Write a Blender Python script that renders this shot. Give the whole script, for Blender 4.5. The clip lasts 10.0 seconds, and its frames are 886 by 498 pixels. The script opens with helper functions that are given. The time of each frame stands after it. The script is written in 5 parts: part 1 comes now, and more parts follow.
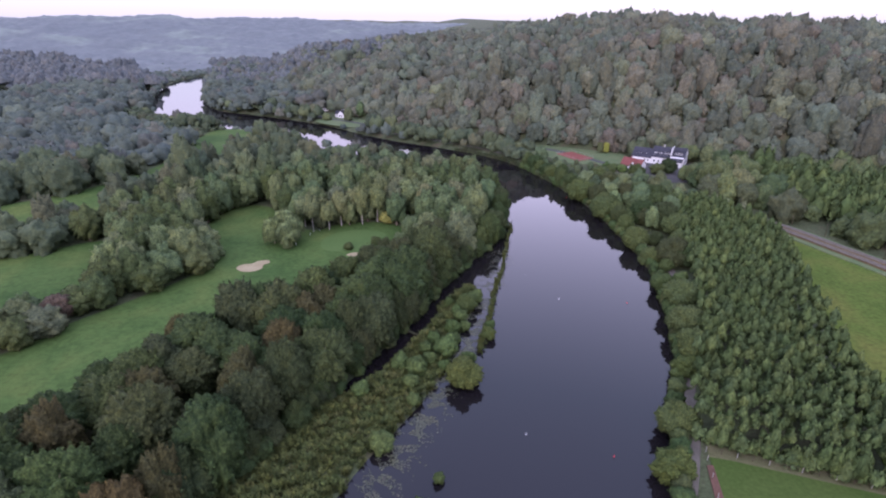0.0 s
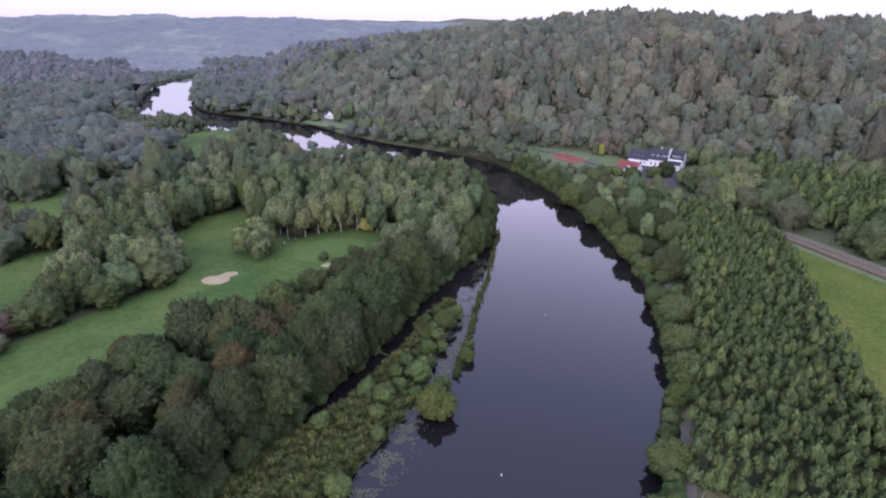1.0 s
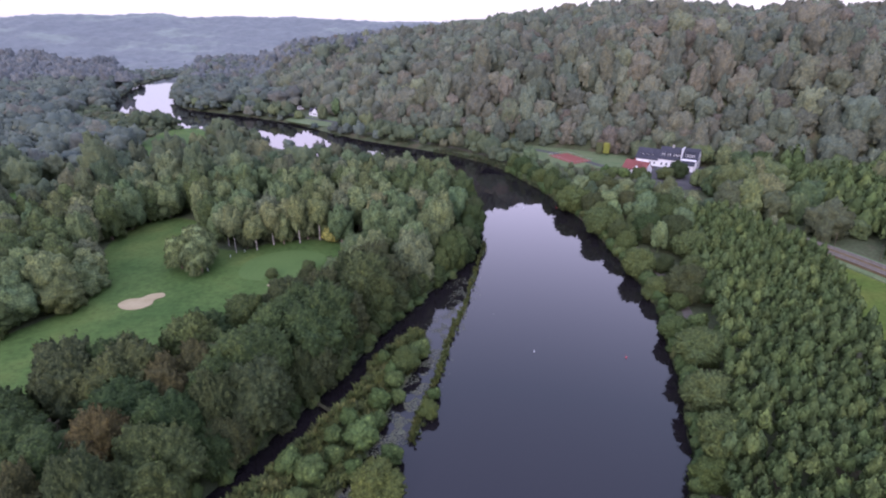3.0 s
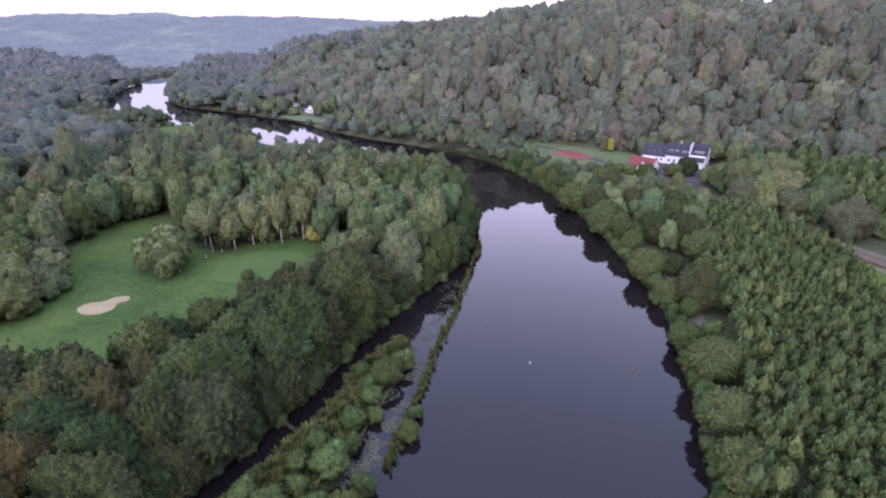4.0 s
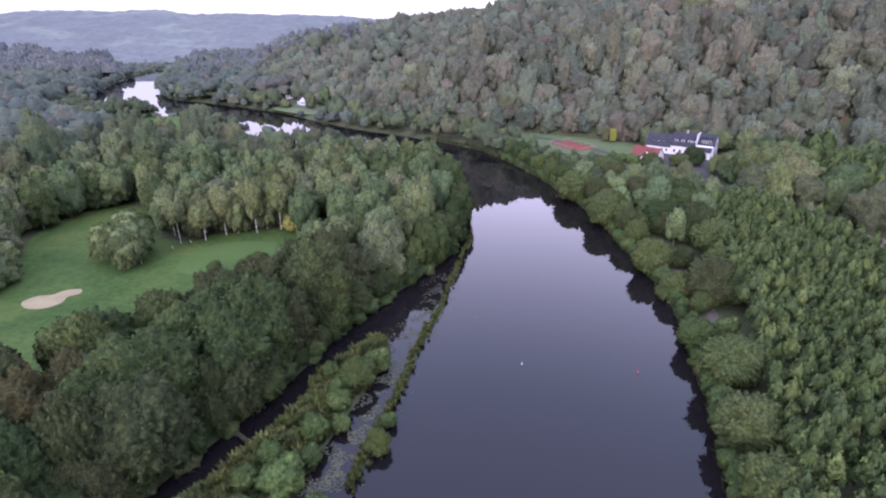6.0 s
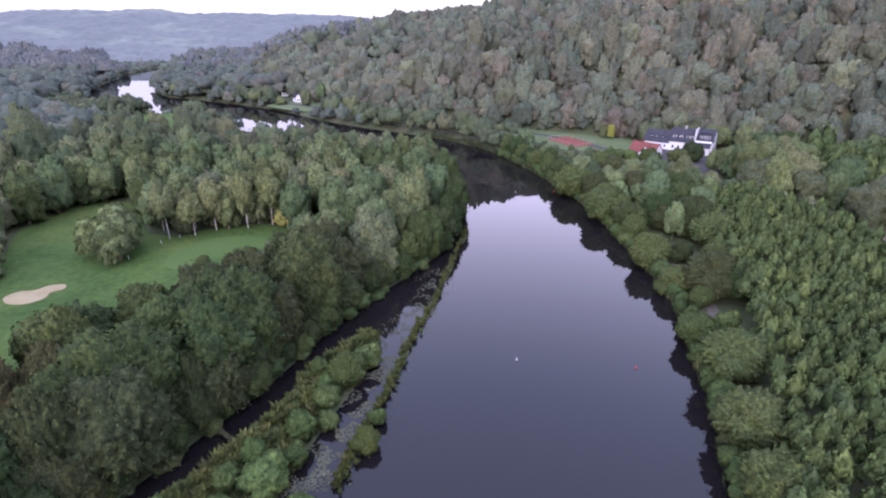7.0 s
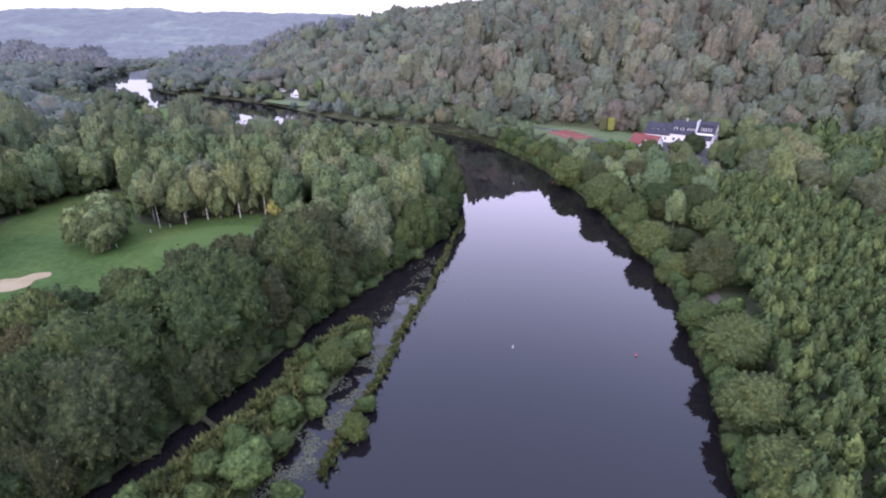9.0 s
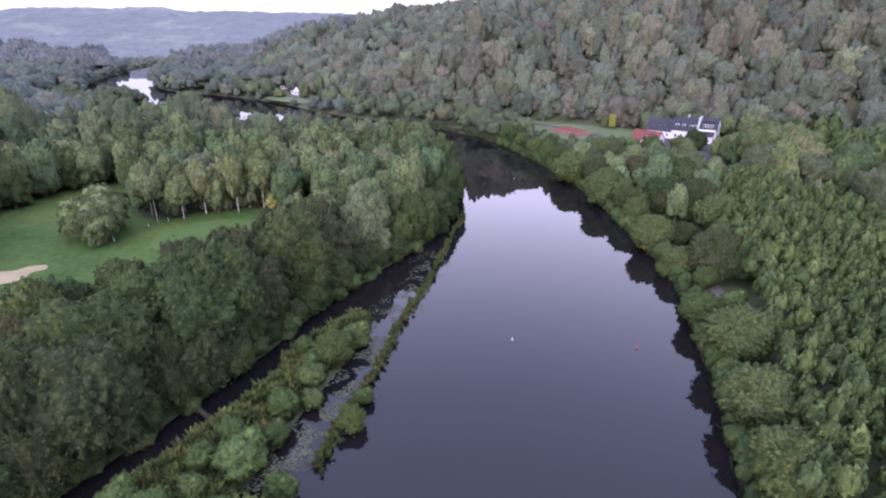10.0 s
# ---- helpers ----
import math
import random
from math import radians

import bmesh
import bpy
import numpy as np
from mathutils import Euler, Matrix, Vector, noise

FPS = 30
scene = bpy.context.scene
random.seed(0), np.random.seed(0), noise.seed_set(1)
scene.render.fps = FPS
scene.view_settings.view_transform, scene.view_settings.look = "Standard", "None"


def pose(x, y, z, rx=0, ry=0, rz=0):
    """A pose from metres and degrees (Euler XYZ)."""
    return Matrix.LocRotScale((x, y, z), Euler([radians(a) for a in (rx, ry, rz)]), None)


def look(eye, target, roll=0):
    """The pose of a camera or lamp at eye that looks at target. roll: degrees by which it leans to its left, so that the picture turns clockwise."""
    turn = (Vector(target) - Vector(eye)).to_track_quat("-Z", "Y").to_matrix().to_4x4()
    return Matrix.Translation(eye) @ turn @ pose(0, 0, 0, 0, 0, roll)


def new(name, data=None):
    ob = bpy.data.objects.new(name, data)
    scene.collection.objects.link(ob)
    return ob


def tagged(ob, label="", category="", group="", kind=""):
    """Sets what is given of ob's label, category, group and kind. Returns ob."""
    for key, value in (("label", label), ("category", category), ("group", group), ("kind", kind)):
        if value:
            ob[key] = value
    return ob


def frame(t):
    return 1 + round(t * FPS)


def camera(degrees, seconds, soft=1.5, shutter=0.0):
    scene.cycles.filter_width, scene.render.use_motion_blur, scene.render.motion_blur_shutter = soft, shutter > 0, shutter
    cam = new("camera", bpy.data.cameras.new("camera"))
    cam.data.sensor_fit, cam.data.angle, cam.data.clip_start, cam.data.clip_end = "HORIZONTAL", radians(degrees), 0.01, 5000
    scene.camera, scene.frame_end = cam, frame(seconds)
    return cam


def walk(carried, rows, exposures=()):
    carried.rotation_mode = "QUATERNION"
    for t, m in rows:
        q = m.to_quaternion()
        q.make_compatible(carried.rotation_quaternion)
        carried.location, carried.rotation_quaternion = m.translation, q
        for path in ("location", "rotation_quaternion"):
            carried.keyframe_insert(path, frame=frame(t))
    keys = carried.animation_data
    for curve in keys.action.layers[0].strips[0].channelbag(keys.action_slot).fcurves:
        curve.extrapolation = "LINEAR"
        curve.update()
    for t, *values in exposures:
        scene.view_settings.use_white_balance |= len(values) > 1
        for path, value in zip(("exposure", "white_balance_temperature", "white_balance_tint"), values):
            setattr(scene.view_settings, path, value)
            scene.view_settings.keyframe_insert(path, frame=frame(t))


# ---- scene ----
cam = camera(78.4, 10.0, 2.1)
METRES, EYE, TILT, LEAN, TURN = 80.0, 77.3, -23.1, -0.2, 0.0
EXPOSURE, KELVIN, TINT = 2.61, 5840, 37
ROWS = [
    (0.0, 0.0, 0.0, 0.0, -0.0, 0.0, 0.0),
    (0.5, 0.0363, 0.061, 0.0197, -0.02, -0.02, -0.01),
    (1.0, 0.078, 0.147, 0.0419, 0.01, 0.0, 0.0),
    (1.5, 0.1167, 0.2388, 0.0611, 0.11, 0.04, -0.01),
    (2.0, 0.1507, 0.3438, 0.0763, 0.21, 0.09, -0.02),
    (2.5, 0.172, 0.433, 0.0863, 0.31, 0.14, -0.01),
    (4.0, 0.2376, 0.6655, 0.0893, 1.0, 0.28, -0.16),
    (4.5, 0.2527, 0.7186, 0.0843, 0.46, 0.32, 0.02),
    (5.0, 0.265, 0.7639, 0.0755, 1.05, 0.33, -0.22),
    (5.5, 0.2736, 0.7959, 0.0669, 1.2, 0.33, -0.29),
    (7.0, 0.2938, 0.8559, 0.0417, 1.02, 0.35, -0.21),
    (7.5, 0.2976, 0.8672, 0.0336, 0.94, 0.37, -0.18),
    (8.0, 0.301, 0.8776, 0.0248, 0.98, 0.38, -0.18),
    (8.5, 0.3044, 0.8858, 0.0165, 1.03, 0.38, -0.21),
    (9.0, 0.3073, 0.8935, 0.0077, 1.07, 0.39, -0.23),
    (9.5, 0.3095, 0.9, -0.0007, 1.13, 0.39, -0.24),
    (10.0, 0.3123, 0.907, -0.0102, 1.2, 0.39, -0.29),
]
walk(cam, [(t, pose(0, 0, EYE, TILT, LEAN, TURN) @ pose(METRES * x, METRES * y, METRES * z, 90 + pitch, roll, yaw)) for t, x, y, z, yaw, pitch, roll in ROWS], [(0.0, EXPOSURE, KELVIN, TINT), (2.5, EXPOSURE + 0.08, KELVIN, TINT), (5.0, EXPOSURE + 0.25, KELVIN, TINT), (10.0, EXPOSURE + 0.37, KELVIN, TINT)])

# ---- light ----
world = bpy.data.worlds.new("sky")
scene.world = world
world.use_nodes = True
wn = world.node_tree.nodes
sky = wn.new("ShaderNodeTexSky")
sky.sky_type, sky.sun_disc = "NISHITA", False
SUN_EL, SUN_AZ = radians(5.0), radians(200.0)      # low veiled sun behind the flight; the sky ahead is the pale side
sky.sun_elevation, sky.sun_rotation = SUN_EL, SUN_AZ
sky.air_density, sky.dust_density, sky.ozone_density = 1.0, 0.6, 3.0
wn["Background"].inputs["Strength"].default_value = 0.15
# a thin high veil of cloud evens out the clear sky behind it
veil = wn.new("ShaderNodeMix")
veil.data_type = "RGBA"
veil.inputs[0].default_value = 0.8
up = wn.new("ShaderNodeSeparateXYZ")
cloud = wn.new("ShaderNodeValToRGB")
for k, (p, c) in enumerate(((0.0, (0.208, 0.220, 0.246)), (0.09, (0.270, 0.240, 0.255)), (0.20, (0.55, 0.48, 0.49)), (0.30, (0.82, 0.785, 0.84)), (0.60, (0.445, 0.535, 0.635)), (0.82, (0.44, 0.515, 0.655)), (1.0, (0.95, 0.96, 1.12)))):
    e = cloud.color_ramp.elements[k] if k < 2 else cloud.color_ramp.elements.new(p)
    e.position, e.color = p, (*c, 1)
bright = wn.new("ShaderNodeVectorMath")
bright.operation = "SCALE"
bright.inputs["Scale"].default_value = 4.6
wl = world.node_tree.links
wl.new(wn.new("ShaderNodeTexCoord").outputs["Generated"], up.inputs[0])
wl.new(up.outputs["Z"], cloud.inputs["Fac"])
wl.new(cloud.outputs["Color"], bright.inputs[0])
wl.new(bright.outputs[0], veil.inputs[7])
wl.new(sky.outputs["Color"], veil.inputs[6])
wl.new(veil.outputs[2], wn["Background"].inputs["Color"])
sun_lamp = bpy.data.lights.new("sun", "SUN")
sun_lamp.energy, sun_lamp.angle, sun_lamp.color = 0.5, radians(25), (1.0, 0.93, 0.86)
sun_ob = new("sun", sun_lamp)
sun_ob.matrix_world = look((0, 0, 300), (-math.sin(SUN_AZ) * math.cos(radians(24)), -math.cos(SUN_AZ) * math.cos(radians(24)), 300 - math.sin(radians(24))))

# ---- materials ----


def mat(name, rough=0.7, spec=0.3, metal=0.0):
    m = bpy.data.materials.new(name)
    m.use_nodes = True
    b = m.node_tree.nodes["Principled BSDF"]
    b.inputs["Roughness"].default_value, b.inputs["Metallic"].default_value = rough, metal
    b.inputs["Specular IOR Level"].default_value = spec
    return m, m.node_tree.nodes, m.node_tree.links, b


def ramp_node(nodes, stops):
    r = nodes.new("ShaderNodeValToRGB")
    while len(r.color_ramp.elements) < len(stops):
        r.color_ramp.elements.new(0.5)
    for e, (p, c) in zip(r.color_ramp.elements, stops):
        e.position, e.color = p, (*c, 1)
    return r


def noise_node(nodes, links, scale, detail=4.0, rough=0.6):
    tc = nodes.new("ShaderNodeTexCoord")
    n = nodes.new("ShaderNodeTexNoise")
    n.inputs["Scale"].default_value, n.inputs["Detail"].default_value, n.inputs["Roughness"].default_value = scale, detail, rough
    links.new(tc.outputs["Object"], n.inputs["Vector"])
    return n


def blend_node(nodes, links, kind, fac, a, b):
    mx = nodes.new("ShaderNodeMix")
    mx.data_type, mx.blend_type = "RGBA", kind
    for sock, val in ((mx.inputs[0], fac), (mx.inputs[6], a), (mx.inputs[7], b)):
        if isinstance(val, (int, float)):
            sock.default_value = val
        elif isinstance(val, tuple):
            sock.default_value = (*val, 1)
        else:
            links.new(val, sock)
    return mx.outputs[2]


def surface(name, stops, scale=1.0, fine=8.0, fine_amount=0.35, rough=0.8, spec=0.2, bump=0.0, metal=0.0):
    """Two scales of noise: broad patches through a colour ramp, a fine grain over it, and relief."""
    m, nodes, links, b = mat(name, rough, spec, metal)
    big = noise_node(nodes, links, scale)
    small = noise_node(nodes, links, scale * fine, 3)
    r = ramp_node(nodes, stops)
    links.new(big.outputs["Fac"], r.inputs["Fac"])
    grain = ramp_node(nodes, [(0.3, (0.55, 0.55, 0.55)), (0.7, (1.35, 1.35, 1.35))])
    links.new(small.outputs["Fac"], grain.inputs["Fac"])
    links.new(blend_node(nodes, links, "MULTIPLY", fine_amount, r.outputs["Color"], grain.outputs["Color"]), b.inputs["Base Color"])
    if bump:
        bp = nodes.new("ShaderNodeBump")
        bp.inputs["Strength"].default_value, bp.inputs["Distance"].default_value = 0.6, bump
        links.new(small.outputs["Fac"], bp.inputs["Height"])
        links.new(bp.outputs["Normal"], b.inputs["Normal"])
    return m


LEAF_TINT = (1.06, 1.00, 1.07)      # all leaves alike: a little more red and blue than their stops


def foliage(name, stops, per_tree="object", spread=0.34, rough=0.75, spec=0.05, patchy=0.9, grain=2.5):
    """Leaves: hue by tree (the object's or the stored chance), brightness by spray of leaves, and a patchy drift of
    leaf tone with lit tufts and shaded hollows painted in.
    """
    m, nodes, links, b = mat(name, rough, spec)
    if per_tree == "object":
        src = nodes.new("ShaderNodeObjectInfo").outputs["Random"]
    else:
        at = nodes.new("ShaderNodeAttribute")
        at.attribute_name = "tint"
        src = at.outputs["Fac"]
    r = ramp_node(nodes, [(p, (LEAF_TINT[0] * c[0], LEAF_TINT[1] * c[1], LEAF_TINT[2] * c[2])) for p, c in stops])
    r.color_ramp.interpolation = "LINEAR"
    links.new(src, r.inputs["Fac"])
    isl = nodes.new("ShaderNodeNewGeometry").outputs["Random Per Island"]
    vary = ramp_node(nodes, [(0.0, (1 - spread,) * 3), (0.6, (1.0, 1.0, 1.0)), (1.0, (1 + spread * 1.1, 1 + spread * 1.1, 1 + spread * 0.8))])
    links.new(isl, vary.inputs["Fac"])
    c = blend_node(nodes, links, "MULTIPLY", 1.0, r.outputs["Color"], vary.outputs["Color"])
    # noise paints lit tufts and shaded hollows into the crown, besides leaf tone
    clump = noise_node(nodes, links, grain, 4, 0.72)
    tuft_shade = ramp_node(nodes, [(0.34, (0.41, 0.43, 0.44)), (0.50, (0.93, 0.94, 0.94)), (0.66, (1.85, 1.78, 1.50))])
    links.new(clump.outputs["Fac"], tuft_shade.inputs["Fac"])
    c = blend_node(nodes, links, "MULTIPLY", patchy, c, tuft_shade.outputs["Color"])
    relief = nodes.new("ShaderNodeBump")
    relief.inputs["Strength"].default_value, relief.inputs["Distance"].default_value = 0.9 * patchy, 0.9 / grain
    links.new(clump.outputs["Fac"], relief.inputs["Height"])
    links.new(relief.outputs["Normal"], b.inputs["Normal"])
    n = noise_node(nodes, links, 0.35, 2)
    warm = ramp_node(nodes, [(0.42, (1, 1, 1)), (0.68, (1.14, 1.05, 0.92))])
    links.new(n.outputs["Fac"], warm.inputs["Fac"])
    links.new(blend_node(nodes, links, "MULTIPLY", 1.0, c, warm.outputs["Color"]), b.inputs["Base Color"])
    return m


GREENS = [(p, (1.08 * c[0], 1.02 * c[1], 1.28 * c[2])) for p, c in [(0.0, (0.0192, 0.0375, 0.0108)), (0.2, (0.0269, 0.0455, 0.0128)), (0.4, (0.0220, 0.0438, 0.0128)), (0.6, (0.0341, 0.0536, 0.0144)), (0.78, (0.0256, 0.0391, 0.0144)), (0.9, (0.0350, 0.0485, 0.0150)), (1.0, (0.0326, 0.0584, 0.0153))]]
# hill leaves paled, greyed and blued: distance haze put into the colour
HAZED_HILL = [(p, (0.76 * c[0] + 0.0135, 0.78 * c[1] + 0.0165, 0.66 * c[2] + 0.0180)) for p, c in [(0.0, (0.046, 0.062, 0.042)), (0.16, (0.058, 0.071, 0.047)), (0.30, (0.048, 0.068, 0.045)), (0.44, (0.068, 0.071, 0.048)), (0.58, (0.052, 0.065, 0.046)), (0.70, (0.074, 0.071, 0.048)), (0.80, (0.056, 0.077, 0.046)), (0.90, (0.070, 0.063, 0.047)), (1.0, (0.068, 0.088, 0.046))]]
# blue-grey far woods: the haze before them is painted into the leaves
HAZED_FAR = [(0.0, (0.050, 0.064, 0.064)), (0.5, (0.060, 0.073, 0.070)), (1.0, (0.070, 0.080, 0.073))]
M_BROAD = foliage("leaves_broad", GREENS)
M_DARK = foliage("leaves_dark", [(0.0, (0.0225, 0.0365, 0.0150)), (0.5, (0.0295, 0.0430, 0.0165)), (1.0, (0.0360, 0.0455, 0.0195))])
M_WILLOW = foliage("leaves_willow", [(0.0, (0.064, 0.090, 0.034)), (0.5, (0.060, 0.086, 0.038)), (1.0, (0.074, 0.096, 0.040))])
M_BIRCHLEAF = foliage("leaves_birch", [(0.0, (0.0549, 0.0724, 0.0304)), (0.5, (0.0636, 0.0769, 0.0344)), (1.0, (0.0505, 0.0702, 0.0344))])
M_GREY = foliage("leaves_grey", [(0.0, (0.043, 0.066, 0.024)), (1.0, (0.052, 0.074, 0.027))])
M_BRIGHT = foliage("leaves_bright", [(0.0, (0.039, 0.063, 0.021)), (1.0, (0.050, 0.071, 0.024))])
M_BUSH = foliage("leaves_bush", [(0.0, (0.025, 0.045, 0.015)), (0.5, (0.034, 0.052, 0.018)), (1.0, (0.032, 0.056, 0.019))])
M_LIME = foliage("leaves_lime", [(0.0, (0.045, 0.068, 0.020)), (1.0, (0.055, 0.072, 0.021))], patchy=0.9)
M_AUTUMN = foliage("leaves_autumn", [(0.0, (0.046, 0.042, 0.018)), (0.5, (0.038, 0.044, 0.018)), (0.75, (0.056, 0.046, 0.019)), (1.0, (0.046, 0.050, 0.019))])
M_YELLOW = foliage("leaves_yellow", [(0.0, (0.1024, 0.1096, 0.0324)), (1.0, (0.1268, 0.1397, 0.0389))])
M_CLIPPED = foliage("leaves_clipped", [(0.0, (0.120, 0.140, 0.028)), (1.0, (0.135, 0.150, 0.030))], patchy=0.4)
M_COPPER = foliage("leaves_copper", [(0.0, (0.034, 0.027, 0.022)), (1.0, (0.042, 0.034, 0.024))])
# GREENS made paler and bluer: middle-distance haze mixed into the leaf colour
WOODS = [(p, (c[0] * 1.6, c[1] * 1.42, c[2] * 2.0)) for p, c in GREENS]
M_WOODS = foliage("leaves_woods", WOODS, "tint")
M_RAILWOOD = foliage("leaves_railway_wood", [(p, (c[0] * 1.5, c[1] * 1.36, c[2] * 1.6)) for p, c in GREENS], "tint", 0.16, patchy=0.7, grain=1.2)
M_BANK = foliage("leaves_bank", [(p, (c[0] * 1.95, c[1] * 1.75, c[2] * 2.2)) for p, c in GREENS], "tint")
# belt trees: GREENS lightened and blued to paint in slight haze
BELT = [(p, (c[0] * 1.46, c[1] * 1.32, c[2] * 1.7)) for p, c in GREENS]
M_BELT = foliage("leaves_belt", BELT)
# valley greens carry painted haze: lighter and bluer than the near leaves
HAZED_VALLEY = [(0.0, (0.044, 0.058, 0.054)), (0.2, (0.058, 0.072, 0.060)), (0.4, (0.048, 0.062, 0.055)), (0.6, (0.068, 0.082, 0.064)), (0.8, (0.053, 0.064, 0.057)), (0.92, (0.070, 0.068, 0.060)), (1.0, (0.084, 0.096, 0.068))]
M_VALLEY_HAZE = foliage("leaves_valley_haze", [(p, (c[0] * 0.85, c[1] * 0.93, c[2] * 0.85)) for p, c in HAZED_VALLEY], "tint", 0.14, patchy=0.28, grain=0.9)
# the same painted haze, weaker and greener for the closer trees
M_VALE_HAZE = foliage("leaves_golf_course_haze", [(p, (c[0] * 0.72, c[1] * 0.82, c[2] * 0.52)) for p, c in HAZED_VALLEY], "tint", 0.14, patchy=0.5, grain=1.4)
M_HILL_HAZE = foliage("leaves_hill_haze", HAZED_HILL, "tint", 0.25, patchy=0.58, grain=1.1)
M_FAR_HAZE = foliage("leaves_far_haze", HAZED_FAR, "tint", 0.14, patchy=0.4, grain=0.4)
M_PLANT = foliage("leaves_plantation", [(0.0, (0.035, 0.059, 0.021)), (0.4, (0.044, 0.069, 0.024)), (0.7, (0.039, 0.063, 0.025)), (1.0, (0.057, 0.083, 0.027))], "tint", 0.35, patchy=0.35)
M_MARSH = foliage("leaves_marsh", [(0.0, (0.050, 0.070, 0.022)), (0.35, (0.060, 0.076, 0.024)), (0.7, (0.042, 0.064, 0.022)), (1.0, (0.070, 0.078, 0.028))], "tint", 0.3, patchy=0.8, grain=2.2)
M_LILY = foliage("lily_leaves", [(0.0, (0.034, 0.046, 0.025)), (0.6, (0.046, 0.055, 0.031)), (1.0, (0.060, 0.064, 0.040))], "tint", 0.3, 0.5, 0.3)
# haze over the far hills is painted: blue-grey base colour, faint emission
M_HAZE_HILLS, dn, dl, db = mat("haze_painted_woods", 0.9, 0.1)
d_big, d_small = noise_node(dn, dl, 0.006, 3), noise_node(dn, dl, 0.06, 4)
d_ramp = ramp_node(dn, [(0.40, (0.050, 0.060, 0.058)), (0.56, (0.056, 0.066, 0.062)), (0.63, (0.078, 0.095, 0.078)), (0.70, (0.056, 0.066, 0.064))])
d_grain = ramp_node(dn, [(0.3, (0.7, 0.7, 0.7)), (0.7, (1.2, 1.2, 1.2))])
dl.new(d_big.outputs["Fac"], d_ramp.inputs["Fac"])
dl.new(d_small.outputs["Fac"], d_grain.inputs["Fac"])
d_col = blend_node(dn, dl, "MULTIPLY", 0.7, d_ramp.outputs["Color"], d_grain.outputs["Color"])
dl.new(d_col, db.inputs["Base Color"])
# bluish glow stands in for haze; the hills themselves give off nothing
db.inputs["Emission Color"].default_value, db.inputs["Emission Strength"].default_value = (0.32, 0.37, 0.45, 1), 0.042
M_BARK = surface("bark", [(0.3, (0.07, 0.055, 0.04)), (0.7, (0.16, 0.13, 0.10))], 2.0, 6, 0.6, 0.9, 0.1)
M_BIRCH = surface("birch_bark", [(0.35, (0.1500, 0.1320, 0.1140)), (0.6, (0.3720, 0.3480, 0.3120))], 1.5, 6, 0.5, 0.8, 0.2)
M_GROUND = surface("woodland_ground", [(0.3, (0.0338, 0.0413, 0.021)), (0.5, (0.045, 0.0562, 0.0263)), (0.7, (0.0638, 0.0562, 0.0338))], 0.12, 12, 0.7, 0.95, 0.1)
M_FAIRWAY = surface("mown_grass", [(0.36, (0.0290, 0.0560, 0.0150)), (0.5, (0.0420, 0.0720, 0.0195)), (0.64, (0.0620, 0.0850, 0.0230))], 0.03, 26, 0.5, 0.85, 0.04)
M_GREEN = surface("putting_green_grass", [(0.3, (0.046, 0.080, 0.023)), (0.7, (0.054, 0.088, 0.026))], 0.1, 16, 0.2, 0.8, 0.04)
M_MEADOW = surface("meadow_grass", [(0.3, (0.0360, 0.0600, 0.0110)), (0.5, (0.0500, 0.0730, 0.0140)), (0.7, (0.0700, 0.0790, 0.0180))], 0.05, 18, 0.6, 0.9, 0.04)
M_PITCH = surface("pitch_grass", [(0.3, (0.0291, 0.0510, 0.0110)), (0.7, (0.0387, 0.0585, 0.0142))], 0.08, 18, 0.35, 0.9, 0.04)
M_VERGE = surface("rough_grass", [(0.3, (0.045, 0.076, 0.028)), (0.7, (0.082, 0.096, 0.044))], 0.2, 10, 0.5, 0.9, 0.15)
M_DRYGRASS = surface("dry_grass", [(0.3, (0.0525, 0.0576, 0.0240)), (0.7, (0.0788, 0.0752, 0.0360))], 0.5, 10, 0.5, 0.9, 0.1)
M_SAND = surface("bunker_sand", [(0.3, (0.175, 0.146, 0.082)), (0.7, (0.220, 0.188, 0.112))], 0.3, 10, 0.3, 0.95, 0.1)
M_CLAY = surface("red_clay", [(0.3, (0.1186, 0.0390, 0.0298)), (0.7, (0.1465, 0.0539, 0.0417))], 0.2, 12, 0.3, 0.9, 0.1)
M_GRAVEL = surface("gravel_path", [(0.3, (0.0625, 0.0565, 0.0457)), (0.7, (0.0865, 0.0786, 0.0631))], 0.4, 14, 0.4, 0.95, 0.1)
M_EARTH = surface("reddish_earth", [(0.3, (0.0638, 0.0360, 0.0255)), (0.7, (0.0900, 0.0495, 0.0345))], 0.4, 12, 0.4, 0.95, 0.1)
M_ASPHALT = surface("asphalt", [(0.3, (0.030, 0.030, 0.030)), (0.7, (0.05, 0.048, 0.046))], 0.3, 14, 0.4, 0.9, 0.15)
M_BALLAST = surface("track_ballast", [(0.3, (0.064, 0.047, 0.024)), (0.7, (0.088, 0.068, 0.038))], 0.4, 16, 0.5, 0.95, 0.03, 0.05)
M_STEEL = surface("rail_steel", [(0.3, (0.070, 0.064, 0.056)), (0.7, (0.110, 0.100, 0.090))], 1.0, 6, 0.4, 0.7, 0.3, 0.0, 0.5)
M_CONCRETE = surface("concrete", [(0.3, (0.1800, 0.1740, 0.1620)), (0.7, (0.2520, 0.2460, 0.2280))], 0.6, 8, 0.3, 0.9, 0.2)
M_WHITE = surface("white_render", [(0.3, (0.4284, 0.4223, 0.4221)), (0.7, (0.4896, 0.4835, 0.4851))], 0.3, 10, 0.15, 0.85, 0.2)
M_SLATE = surface("dark_slate", [(0.3, (0.022, 0.023, 0.030)), (0.7, (0.036, 0.037, 0.045))], 0.5, 10, 0.4, 0.85, 0.1)
